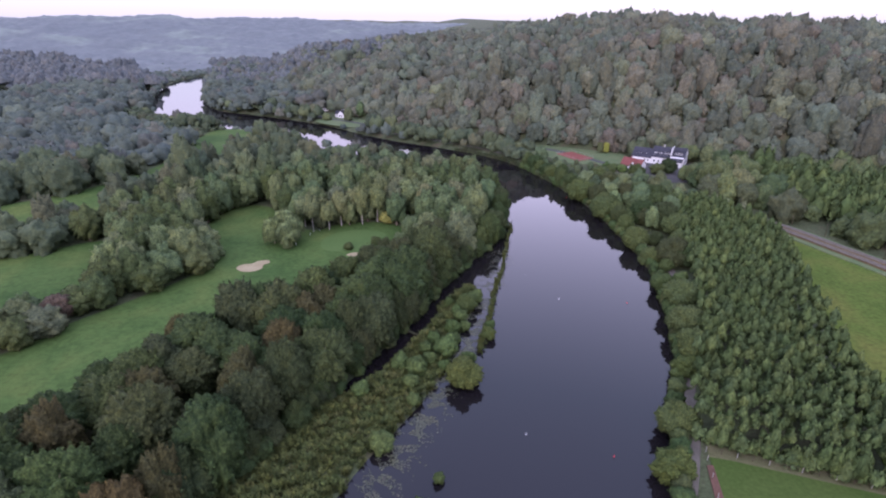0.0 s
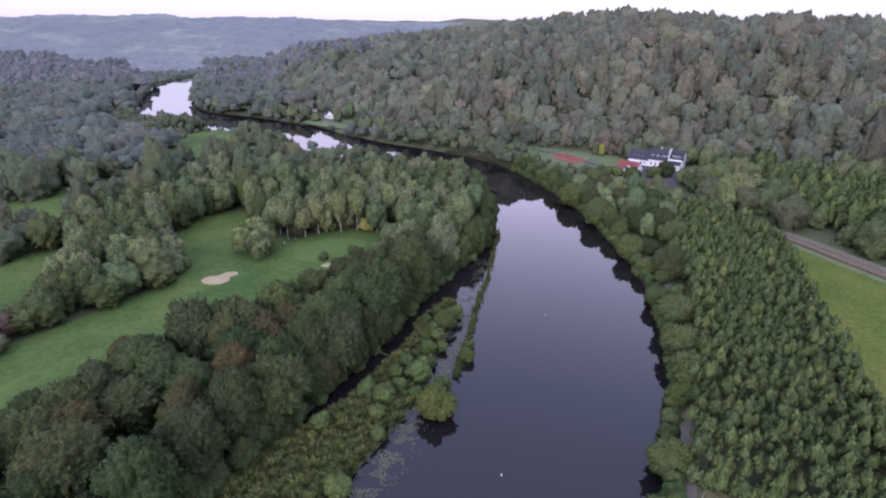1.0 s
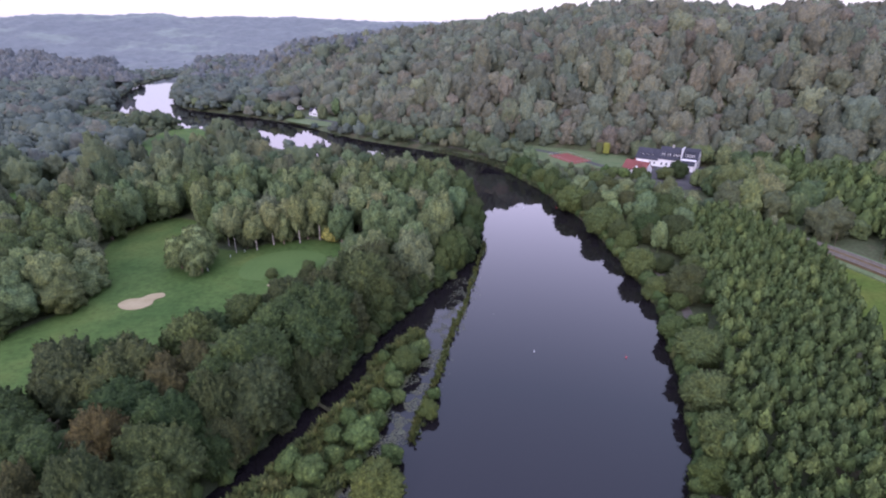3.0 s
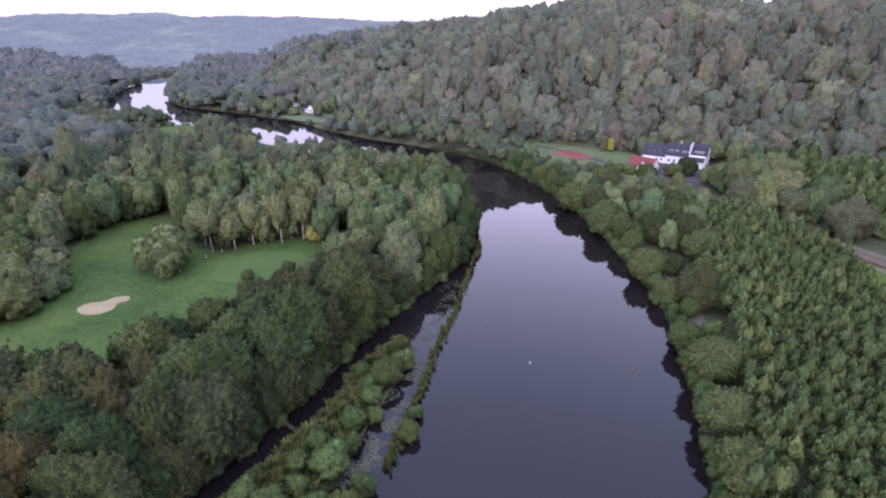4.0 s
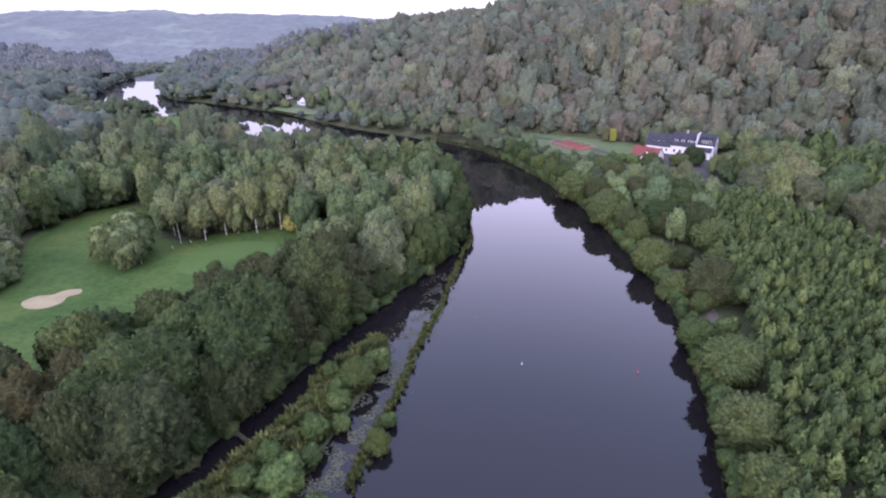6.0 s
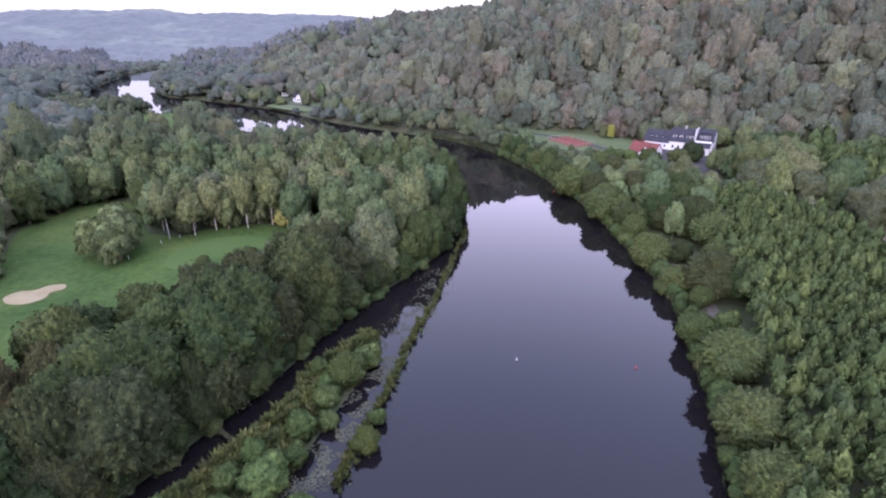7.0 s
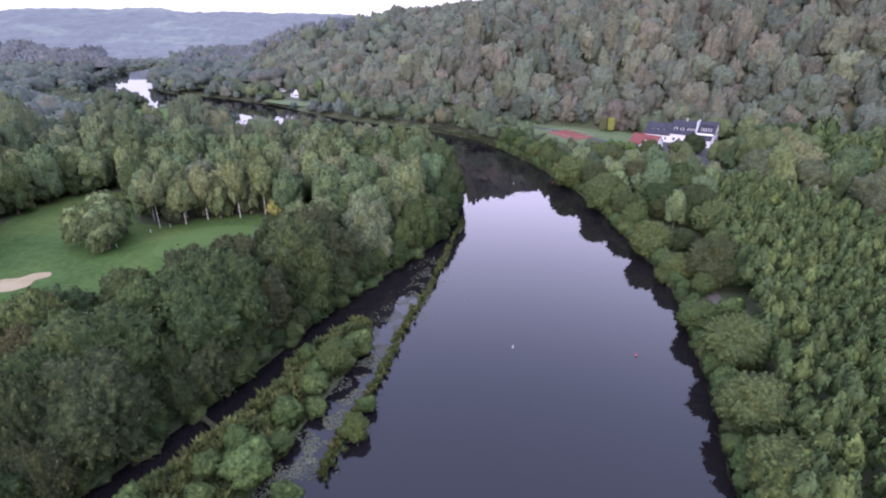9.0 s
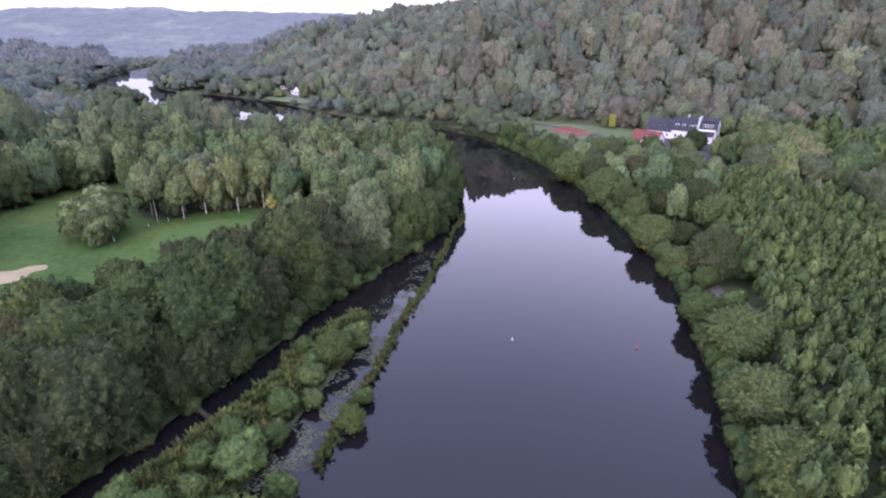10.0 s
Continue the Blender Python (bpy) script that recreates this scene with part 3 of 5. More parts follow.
def crown_template(seed, level, leaves, size, shape="round", boughs=22, sprays=120, cull=-0.62, shake=0.3, rough=0.1):
    """An uneven leafy crown: boughs that swell out of one mass, sprays of twigs on the boughs, and leaves round every spray."""
    rng = np.random.default_rng(seed)
    d = spread_directions(rng, boughs, -0.7, 0.9)
    c = d * rng.uniform(0.40, 0.68, boughs)[:, None]
    r = rng.uniform(0.25, 0.40, boughs)
    c, r = np.vstack([c, [0, 0, -0.1]]), np.append(r, 0.52)
    d = spread_directions(rng, sprays, -0.8, 0.9)
    reach, who = shell(d, c, r)
    tip = d * (reach * rng.uniform(0.90, 1.08, sprays))[:, None]
    swell = rng.uniform(0.6, 1.4, sprays) * 1.2 / math.sqrt(sprays)
    out = tip - c[who]
    out = out / (np.linalg.norm(out, axis=1)[:, None] + 1e-9) + (0, 0, 0.25)
    v, f = BALLS[level]
    reach, _ = shell(v, np.vstack([c * 0.93, tip]), np.append(r * 0.93, swell))
    core = v * (reach * rng.uniform(1.02 - rough, 1.02, len(v)))[:, None]
    f = f[core[f].mean(1)[:, 2] > cull]
    # leaves sit round the end of each spray, on the side away from the stem
    k = np.arange(leaves) % sprays
    o = rng.normal(size=(leaves, 3))
    o = o / np.linalg.norm(o, axis=1)[:, None] + out[k] * 0.8
    o /= np.linalg.norm(o, axis=1)[:, None]
    p = tip[k] + o * (swell[k] * rng.uniform(0.9, 1.2, leaves))[:, None]
    nrm = o + out[k] * 0.4 + rng.normal(size=(leaves, 3)) * shake
    nrm /= np.linalg.norm(nrm, axis=1)[:, None]
    u = np.cross(nrm, rng.normal(size=(leaves, 3)))
    u /= np.linalg.norm(u, axis=1)[:, None] + 1e-9
    w = np.cross(nrm, u)
    s = size * rng.uniform(0.6, 1.3, (leaves, 1))
    if shape == "willow":
        s2 = s * 3.3
        u, w = w * 0.5, np.stack([nrm[:, 0] * 0.55, nrm[:, 1] * 0.55, -np.ones(leaves) * 0.8], 1)
        corners = [p - u * s, p + u * s, p + w * s2 + u * s * 0.3]
    else:
        corners = [p - u * s, p + u * s * 0.9 - w * s * 0.5, p + w * s]
    k = len(corners)
    lv = np.stack(corners, 1).reshape(-1, 3)
    lf = np.arange(len(lv)).reshape(-1, k) + len(core)
    return np.vstack([core, lv]), f, lf


def shaped(tpl, shape):
    v, f, lf = tpl
    v = v.copy()
    if shape == "dome":
        v[:, 2] *= np.where(v[:, 2] > 0, 1.12, 0.9)
        v[:, :2] *= np.clip(1.04 - 0.10 * v[:, 2], 0.3, 1.3)[:, None]
    elif shape == "broad":
        v *= (1.08, 1.08, 0.86)
    elif shape == "tall":
        v *= (0.84, 0.84, 1.25)
    elif shape == "cone":
        v[:, :2] *= np.clip(1.0 - 0.25 * v[:, 2], 0.3, 1.3)[:, None]
    elif shape == "weeping":
        v *= (0.92, 0.80, 1.45)
        v[:, :2] *= np.clip(1.0 - 0.24 * v[:, 2], 0.3, 1.3)[:, None]
    elif shape == "willow":
        v *= (1.0, 1.0, 0.95)
        v[:, 2] -= 0.18 * (v[:, 0] ** 2 + v[:, 1] ** 2)
    return v, f, lf


def trunk_mesh(name, height, r, seed, material):
    """A tapered trunk that forks into limbs inside the crown."""
    rng = random.Random(seed)
    bm = bmesh.new()
    fork = Vector((rng.uniform(-0.2, 0.2), rng.uniform(-0.2, 0.2), height * 0.55))
    add_tube(bm, (0, 0, -0.6), fork * 0.5, r * 1.25, r * 0.95)
    add_tube(bm, fork * 0.5, fork, r * 0.95, r * 0.8)
    add_tube(bm, fork, (fork.x * 1.5, fork.y * 1.5, height * 0.9), r * 0.7, r * 0.2, 6)
    for k in range(5):
        a = k * math.tau / 5 + rng.uniform(-0.4, 0.4)
        base = fork * rng.uniform(0.75, 1.05)
        reach = height * rng.uniform(0.2, 0.3)
        add_tube(bm, base, (base.x + reach * math.cos(a), base.y + reach * math.sin(a), base.z + height * rng.uniform(0.15, 0.28)), r * 0.45, r * 0.12, 5)
    bmesh.ops.recalc_face_normals(bm, faces=bm.faces)
    me = bpy.data.meshes.new(name)
    bm.to_mesh(me)
    bm.free()
    me.materials.append(material)
    return me


# each kind of tree is built once, in metres, 10 m wide or so, and copied with its own size and turn
KINDS = {}
TREE_NAMES = {"willow": "willow_tree", "birch": "birch_tree", "birch_b": "birch_tree", "bush": "willow_bush", "lowbush": "bank_bush", "grey": "grey_willow", "autumn": "autumn_tree", "yellow": "yellow_tree", "copper": "copper_tree"}


def tree_kind(key, shape, material, bark, seed, level, leaves, size, radius, clear, label, group):
    v, f, lf = shaped(crown_template(seed, level, leaves, size, "willow" if shape == "willow" else "round", *{5: (22, 420), 4: (18, 150), 3: (16, 60)}[level]), shape)
    half = -v[:, 2].min() * radius
    v = v * radius
    v[:, 2] += half * 0.93 + clear
    crown = from_arrays("crown", v, f.tolist() + lf.tolist(), material, smooth=True)
    trunk = trunk_mesh("trunk", float(v[:, 2].max()) * 0.9, 0.15 if bark is M_BIRCH else 0.035 * radius + 0.12, seed, bark)
    KINDS[key] = (crown, trunk, label, group, float(v[:, 2].max()), radius)


def plant(key, x, y, z, scale, turn, height=0.0, label=""):
    """Plants a tree of a kind with its own width, and its own height in metres where that is given."""
    crown, trunk, lab, group, tall, _ = KINDS[key]
    root = empty(TREE_NAMES.get(key, "tree"), Matrix.LocRotScale((x, y, z), Euler((0, 0, turn)), (scale, scale, height / tall if height else scale)))
    for nm, me in (("trunk", trunk), ("crown", crown)):
        ob = new(nm, me)
        ob.parent = root
    return tagged(root, label or lab, "tree", group)


for k in range(4):
    tree_kind(f"near{k}", ("broad", "round", "dome", "round")[k], M_BROAD, M_BARK, 10 + k, 5, 1680, 0.034, 6.0, 0.2, "full-crowned green broadleaf tree in the riverside wood", "riverside wood")
for k in range(4):
    tree_kind(f"mid{k}", ("round", "tall", "dome", "tall")[k], M_BELT, M_BARK, 30 + k, 4, 450, 0.055, 5.2, 0.2, "green broadleaf tree in a belt beside the fairway", "golf course trees")
tree_kind("dark0", "dome", M_DARK, M_BARK, 41, 5, 1680, 0.034, 6.0, 0.2, "dark green broadleaf tree in the riverside wood", "riverside wood")
tree_kind("dark1", "round", M_DARK, M_BARK, 42, 4, 450, 0.055, 5.4, 0.2, "dark green broadleaf tree in a belt beside the fairway", "golf course trees")
tree_kind("willow", "willow", M_WILLOW, M_BARK, 43, 4, 6000, 0.046, 5.0, 0.3, "drooping pale green willow on the fairway", "willows")
tree_kind("grey", "round", M_GREY, M_BARK, 44, 5, 2100, 0.036, 4.4, 0.0, "grey-green willow on the river bank", "bank trees")
tree_kind("bright", "round", M_BRIGHT, M_BARK, 45, 5, 2100, 0.036, 4.6, 0.0, "fresh green broadleaf tree on the river bank", "bank trees")
tree_kind("autumn", "dome", M_AUTUMN, M_BARK, 46, 5, 1680, 0.034, 5.6, 0.4, "broadleaf tree with browning autumn leaves", "riverside wood")
tree_kind("yellow", "round", M_YELLOW, M_BARK, 47, 4, 600, 0.06, 3.4, 0.2, "small tree with yellowing leaves", "bank trees")
tree_kind("copper", "round", M_COPPER, M_BARK, 48, 4, 450, 0.055, 4.8, 0.3, "dark copper-red broadleaf tree", "golf course trees")
tree_kind("birch", "tall", M_BIRCHLEAF, M_BIRCH, 49, 4, 1500, 0.045, 4.3, 3.2, "slender birch with a pale trunk at the fairway's edge", "golf course trees")
tree_kind("birch_b", "dome", M_BIRCHLEAF, M_BIRCH, 55, 4, 1500, 0.045, 4.0, 3.6, "broad birch with a pale trunk at the fairway's edge", "golf course trees")
tree_kind("lowbush", "broad", M_BROAD, M_BARK, 51, 3, 450, 0.060, 2.6, -0.4, "low leafy bush overhanging the water", "bank bushes")
tree_kind("lime", "round", M_LIME, M_BARK, 52, 5, 2100, 0.036, 4.6, 0.0, "yellow-green willow standing at the water", "bank trees")
tree_kind("bush", "round", M_BUSH, M_BARK, 50, 4, 450, 0.060, 2.6, -0.4, "low leafy willow bush at the water", "bank bushes")

rng = np.random.default_rng(7)


def scatter(x0, x1, y0, y1, gap, seed, jitter=0.36):
    """Places on a shaken hexagonal grid."""
    r = np.random.default_rng(seed)
    xs, ys = np.arange(x0, x1, gap), np.arange(y0, y1, gap * 0.87)
    gx2, gy2 = np.meshgrid(xs, ys)
    gx2 = gx2 + (np.arange(len(ys)) % 2)[:, None] * gap / 2
    p = np.stack([gx2.ravel(), gy2.ravel()], 1)
    return p + r.uniform(-jitter, jitter, p.shape) * gap


OLD_PLANTATION = np.array([(165, 285), (208, 247), (226, 228), (155, 147), (158, 181), (151, 217)], float)
OPEN_GROUND = [(FAIRWAY, 2.8), (FAIRWAY_W, 3), (FAIRWAY_N, 3), (PLANTATION, 2.5), (MEADOW, 3), (PITCH, 3), (COURT, 3), (YARD, 1), (LAWN, 1), (HOUSE_LAWN, 1)]


def wooded(p, bank=2.5):
    ok = depth_in(p, RIVER) < -bank
    for poly, m in OPEN_GROUND:
        ok &= depth_in(p, poly) < -m
    ok &= line_distance(p, RAIL_LINE) > 9
    return ok


def before_fairway(p, reach):
    """True where the fairways to the west begin within reach behind a tree, as seen from over the river."""
    away = p / np.linalg.norm(p, axis=1)[:, None]
    hit = np.zeros(len(p), bool)
    for d in np.linspace(4, reach, 4):
        hit |= inside(p + away * d, FAIRWAY_N) | inside(p + away * d, FAIRWAY_W)
    return hit


taken = []          # where trees stand already


def free(x, y, gap):
    return all((x - a) ** 2 + (y - b2) ** 2 > gap * gap for a, b2 in taken)


def zz(x, y):
    return float(ground_height(np.array([[x, y]], float))[0])


# trees that stand out one by one: kind, place, size
SINGLE = [
    ("lime", 4.8, 102.5, 1.05), ("lime", 56.6, 104.5, 0.8), ("willow", -54, 179.5, 1.0), ("willow", -60.5, 181.5, 0.85), ("willow", -57, 186, 1.05),
    ("lime", 42.5, 75, 0.95), ("bright", 47.5, 87, 1.0),
    ("bright", 62.7, 239.0, 1.50), ("grey", 78.8, 266.0, 1.11), ("grey", 67.3, 215.0, 1.46), ("grey", 87.5, 231.6, 1.45), ("bright", 71.9, 204.4, 0.95), ("bright", 70.0, 182.5, 1.2),
    ("bright", 71.1, 168.4, 0.84), ("grey", 68.6, 168.2, 0.55), ("dark0", 81.5, 232.2, 0.85), ("grey", 79.2, 215.1, 0.87), ("dark0", 87.2, 202.5, 0.98), ("grey", 87.5, 190.2, 1.40),
    ("grey", 84.3, 178.3, 0.97), ("dark0", 76.9, 181.4, 0.53), ("dark0", 76.7, 165.1, 0.94), ("near1", 80.4, 162.5, 0.69), ("bright", 72.8, 160.3, 0.59), ("bright", 67.4, 147.9, 0.88),
    ("grey", 67.8, 136.6, 1.3), ("grey", 63.4, 122.4, 1.22), ("bright", 60.6, 109.8, 1.22), ("grey", 98.8, 225.6, 0.95), ("near1", 91.7, 227.4, 0.87), ("near3", 80.2, 251.7, 0.88),
    ("near1", 80.7, 201.2, 0.68), ("near2", 80, 205, 1.0), ("bush", 73.2, 150.3, 1.1), ("bush", 76.2, 145.3, 0.9), ("dark0", 86, 199, 1.0), ("near1", 88.5, 212, 1.0),
    ("dark1", 112.5, 278, 0.8), ("dark0", 119, 281, 0.8), ("autumn", 131.5, 270, 0.95), ("mid1", 140, 265, 1.0), ("mid0", 126, 262, 0.75), ("grey", 133, 257, 1.25), ("mid3", 121, 266, 0.6), ("mid1", 146, 268, 0.95), ("dark1", 152, 274, 1.0),  ("birch", 140, 284, 1.05), ("grey", 112, 330, 0.6), ("grey", 116.5, 329, 0.55), ("lowbush", 92, 287, 1.0), ("lowbush", 96, 283.5, 1.1), ("lowbush", 103, 276, 1.2), ("bush", 89, 290, 1.0), ("bush", 100, 280, 0.9), ("grey", 88, 279, 0.7), ("near3", 99, 272, 0.75), ("grey", 147, 284, 1.0), ("grey", 151, 291, 1.25), ("near1", 157, 284, 1.1),
    ("bush", 9.5, 141, 1.1), ("bright", 7, 136, 0.72), ("bush", 5, 130, 0.9), ("bush", 2.8, 124, 1.0), ("bush", 1.0, 114, 1.35), ("bush", -2, 119, 0.8), ("bush", -6, 106, 1.15), ("bush", -3, 110, 0.8),
    ("bush", -10, 108, 1.0), ("bush", -11.5, 82, 1.1), ("lime", 12.1, 122, 0.5), ("bush", 13.0, 127, 0.6), ("lowbush", 60.2, 116.5, 0.9), ("lowbush", 63.6, 129.5, 0.9), ("lowbush", 66.6, 143, 0.9), ("lowbush", 55.6, 105, 0.9), ("bush", -3, 66, 1.0), ("bush", -0.5, 74, 0.5), ("bush", 6.4, 110.5, 0.9), ("bush", 3.2, 119, 0.75), ("bush", 6.2, 126, 0.7), ("bush", -4, 114.5, 0.8), ("bush", 0.5, 108, 0.7), ("bush", 4.2, 134, 0.7), ("bush", -7, 101, 0.8), ("bush", 2, 138.5, 0.7), ("bush", -18, 98, 0.9), ("bush", -6, 95, 0.7),
    ("birch", -43.5, 195.5, 0.95), ("birch", -39.5, 199.5, 1.2), ("birch", -49, 193, 0.8), ("birch", -53.5, 199, 1.15), ("yellow", -22, 203, 1.0), ("birch", -31.5, 201, 0.9), ("birch", -46, 201.5, 1.3), ("birch", -35.0, 204.5, 1.3), ("birch", -26, 204.5, 1.0), ("birch", -42.5, 206, 1.25), ("birch", -50, 207, 1.2),
    ("mid3", -47, 197, 0.7), ("mid1", -36.5, 200.5, 0.8), ("mid3", -30, 205, 1.0), ("mid0", -26, 208, 0.9), ("mid1", -55, 203, 0.9), ("mid0", -40.5, 203, 0.8),
    ("mid1", -50, 204, 1.1), ("mid3", -41, 204, 1.15), ("mid1", -18, 201, 1.0), ("mid0", -56, 203, 1.0), ("mid0", -74, 434, 0.8), ("mid2", -92, 438, 0.8), ("mid1", -66, 446, 1.0), ("dark1", -70, 452, 1.1), ("grey", -95, 250, 1.2), ("grey", -88, 262, 1.1),
    ("copper", -103.2, 127.4, 1.1), ("grey", -33, 176, 0.45), ("grey", -24, 181, 0.5),
]
for k, (key, x, y, s) in enumerate(SINGLE):
    key = "birch_b" if key == "birch" and k % 2 else key
    tall = {"birch": 13.0 + 1.8 * (k % 3), "birch_b": 12.0 + 2.2 * (k % 3), "willow": 12.5 * s / 1.05, "mid0": 14.0 * s, "mid1": 14.5 * s, "mid3": 14.5 * s, "dark0": 10.5 * s, "near1": 11.0 * s, "near2": 10.0 * s, "near3": 10.0 * s}.get(key, 1.5 * KINDS[key][5] * s)
    plant(key, x, y, max(zz(x, y), 0.1), s, k * 1.7, tall)
    taken.append((x, y))

# the wood on the golf course's bank, the belts between the fairways and the bank beyond the bend
near_region = np.array([(-130, -10), (-60, 20), (-20, 90), (30, 190), (32, 262), (-10, 300), (-40, 305), (-75, 260), (-110, 230), (-130, 200), (-150, 100)], float)
p = scatter(-150, 32, 30, 305, 8.3, 3)
p = p[wooded(p, 0.8) & inside(p, near_region)]
p = p[(p[:, 1] < 165) | (depth_in(p, RIVER) < -4.5)]
belt = scatter(-150, -60, 60, 240, 7.0, 8)
belt = belt[wooded(belt, 2) & inside(belt, near_region) & (belt[:, 0] < np.interp(belt[:, 1], (60, 120, 160, 240), (-95, -90, -70, -85)))]
p = np.vstack([p, belt])
LANE = curve_through([(-58, 58), (-52, 74), (-49, 96), (-38, 108)], 5)
p = p[line_distance(p, LANE) > 3.4]
order = np.argsort(np.hypot(p[:, 0] - 10, p[:, 1] - 70))
rest, low = [], []
for i in order:
    x, y = p[i]
    if not free(x, y, 5.0):
        continue
    if len(taken) > 340:
        rest.append((x, y))
        continue
    chance = rng.random()
    strip_near = y < 168 and line_distance(np.array([[x, y]]), curve_through(WEST_BANK, 4))[0] < 46
    if strip_near:
        autumn = 0.45 if (y < 132 and x < -24) else 0.02
        key = "autumn" if chance < autumn else "dark0" if chance < 0.34 else "bright" if chance < 0.46 else f"near{int(rng.integers(4))}"
    else:
        key = "dark1" if chance < (0.6 if x < -58 else 0.22) else f"mid{int(rng.integers(4))}"
    here = np.array([[x, y]])
    by_water = line_distance(here, curve_through(WEST_BANK, 4))[0] < 12
    by_fairway = -7 < depth_in(here, FAIRWAY)[0]
    s = rng.uniform(0.85, 1.4)
    h = rng.uniform(14.5, 17.5) if by_water or y > 195 else rng.uniform(9, 12) if by_fairway else rng.uniform(12, 16)
    if by_fairway and strip_near:
        s *= 0.8
    if before_fairway(here, 15)[0]:
        h, s = rng.uniform(7.5, 10.0), s * 0.9
    plant(key, x, y, zz(x, y), s, rng.uniform(0, 6.28), h)
    taken.append((x, y))

# trees and bushes that hang over the channel's edge
edge = curve_through(WEST_BANK, 4)
edge = edge[(edge[:, 1] > 60) & (edge[:, 1] < 258)]
run = np.concatenate([[0], np.cumsum(np.hypot(*np.diff(edge, axis=0).T))])
at = 0.0
while at < run[-1]:
    x, y = np.interp(at, run, edge[:, 0]), np.interp(at, run, edge[:, 1])
    if rng.random() < 0.62:
        inland = rng.uniform(1.4, 2.8)
        key = ("near0", "bright", "near3", "dark0", "near1", "near2")[int(rng.integers(6))]
        plant(key, x - inland * 0.85, y + inland * 0.5, max(zz(x - inland * 0.85, y + inland * 0.5), 0.2), rng.uniform(0.55, 0.9), rng.uniform(0, 6.28), rng.uniform(8, 13), "green broadleaf tree leaning over the side channel")
        taken.append((x - inland * 0.85, y + inland * 0.5))
    for _ in range(2):
        s = at + rng.uniform(-1.6, 2.4)
        bx, by = np.interp(s, run, edge[:, 0]) - rng.uniform(-0.3, 1.7), np.interp(s, run, edge[:, 1])
        if rng.random() < 0.55:
            key = ("near0", "near3", "bright", "near1")[int(rng.integers(4))]
            plant(key, bx - 0.6, by, max(zz(bx, by), 0.0), rng.uniform(0.36, 0.62), rng.uniform(0, 6.28), rng.uniform(3.5, 7.5), "young green tree leaning over the side channel")
        else:
            plant("lowbush", bx, by, max(zz(bx, by), 0.0), rng.uniform(0.5, 1.0), rng.uniform(0, 6.28), rng.choice((1.4, 2.2, 3.2)) * rng.uniform(0.85, 1.2))
    at += rng.uniform(2.6, 5.2)

# trees shoulder to shoulder along the towpath's bank
edge = curve_through(EAST_BANK, 4)
edge = edge[(edge[:, 1] > 60) & (edge[:, 1] < 300)]
run = np.concatenate([[0], np.cumsum(np.hypot(*np.diff(edge, axis=0).T))])
for k, s in enumerate(np.arange(0, run[-1], 3.2)):
    x, y = np.interp(s, run, edge[:, 0]) + rng.uniform(0.3, 1.8), np.interp(s, run, edge[:, 1]) + rng.uniform(-1, 1)
    plant("lowbush", x, y, max(zz(x, y), 0.0), rng.uniform(0.5, 0.95), rng.uniform(0, 6.28), rng.uniform(2.4, 4.6))
    if y > 198 and k % 2 == 0:
        x += rng.uniform(1.0, 3.0)
        plant(("bright", "near0", "grey", "near1", "bright", "near3")[k // 2 % 6], x, y, zz(x, y), rng.uniform(0.6, 0.9), rng.uniform(0, 6.28), rng.uniform(6.5, 9.5), "green broadleaf tree leaning over the river bank")
        taken.append((x, y))

# the wooded ground between towpath and railway, beyond the plantation
p = scatter(60, 125, 196, 300, 6.4, 6)
p = p[wooded(p, 7) & (line_distance(p, PATH_LINE) > 2.5) & (line_distance(p, RAIL_LINE) > 7) & (p[:, 0] < np.interp(p[:, 1], (196, 215, 242, 272, 300), (130, 118, 104, 94, 80)))]
for x, y in p:
    if free(x, y, 4.5):
        (rest if y < 238 else low).append((x, y))
        taken.append((x, y))

# the far river bank below the road
p = scatter(-200, 100, 240, 500, 5.4, 5)
keep = (depth_in(p, RIVER) < -2) & (depth_in(p, RIVER) > -19) & wooded(p, 2)
p = p[keep & (p[:, 1] > 255 - 0.2 * p[:, 0]) & (hill_height(p) < 1)]
p = p[(line_distance(p, ROAD_LINE) > 4) & ~((p[:, 0] < -55) & (p[:, 0] > -92) & (p[:, 1] < 436))]
for x, y in p:
    if free(x, y, 4):
        low.append((x, y))
        taken.append((x, y))

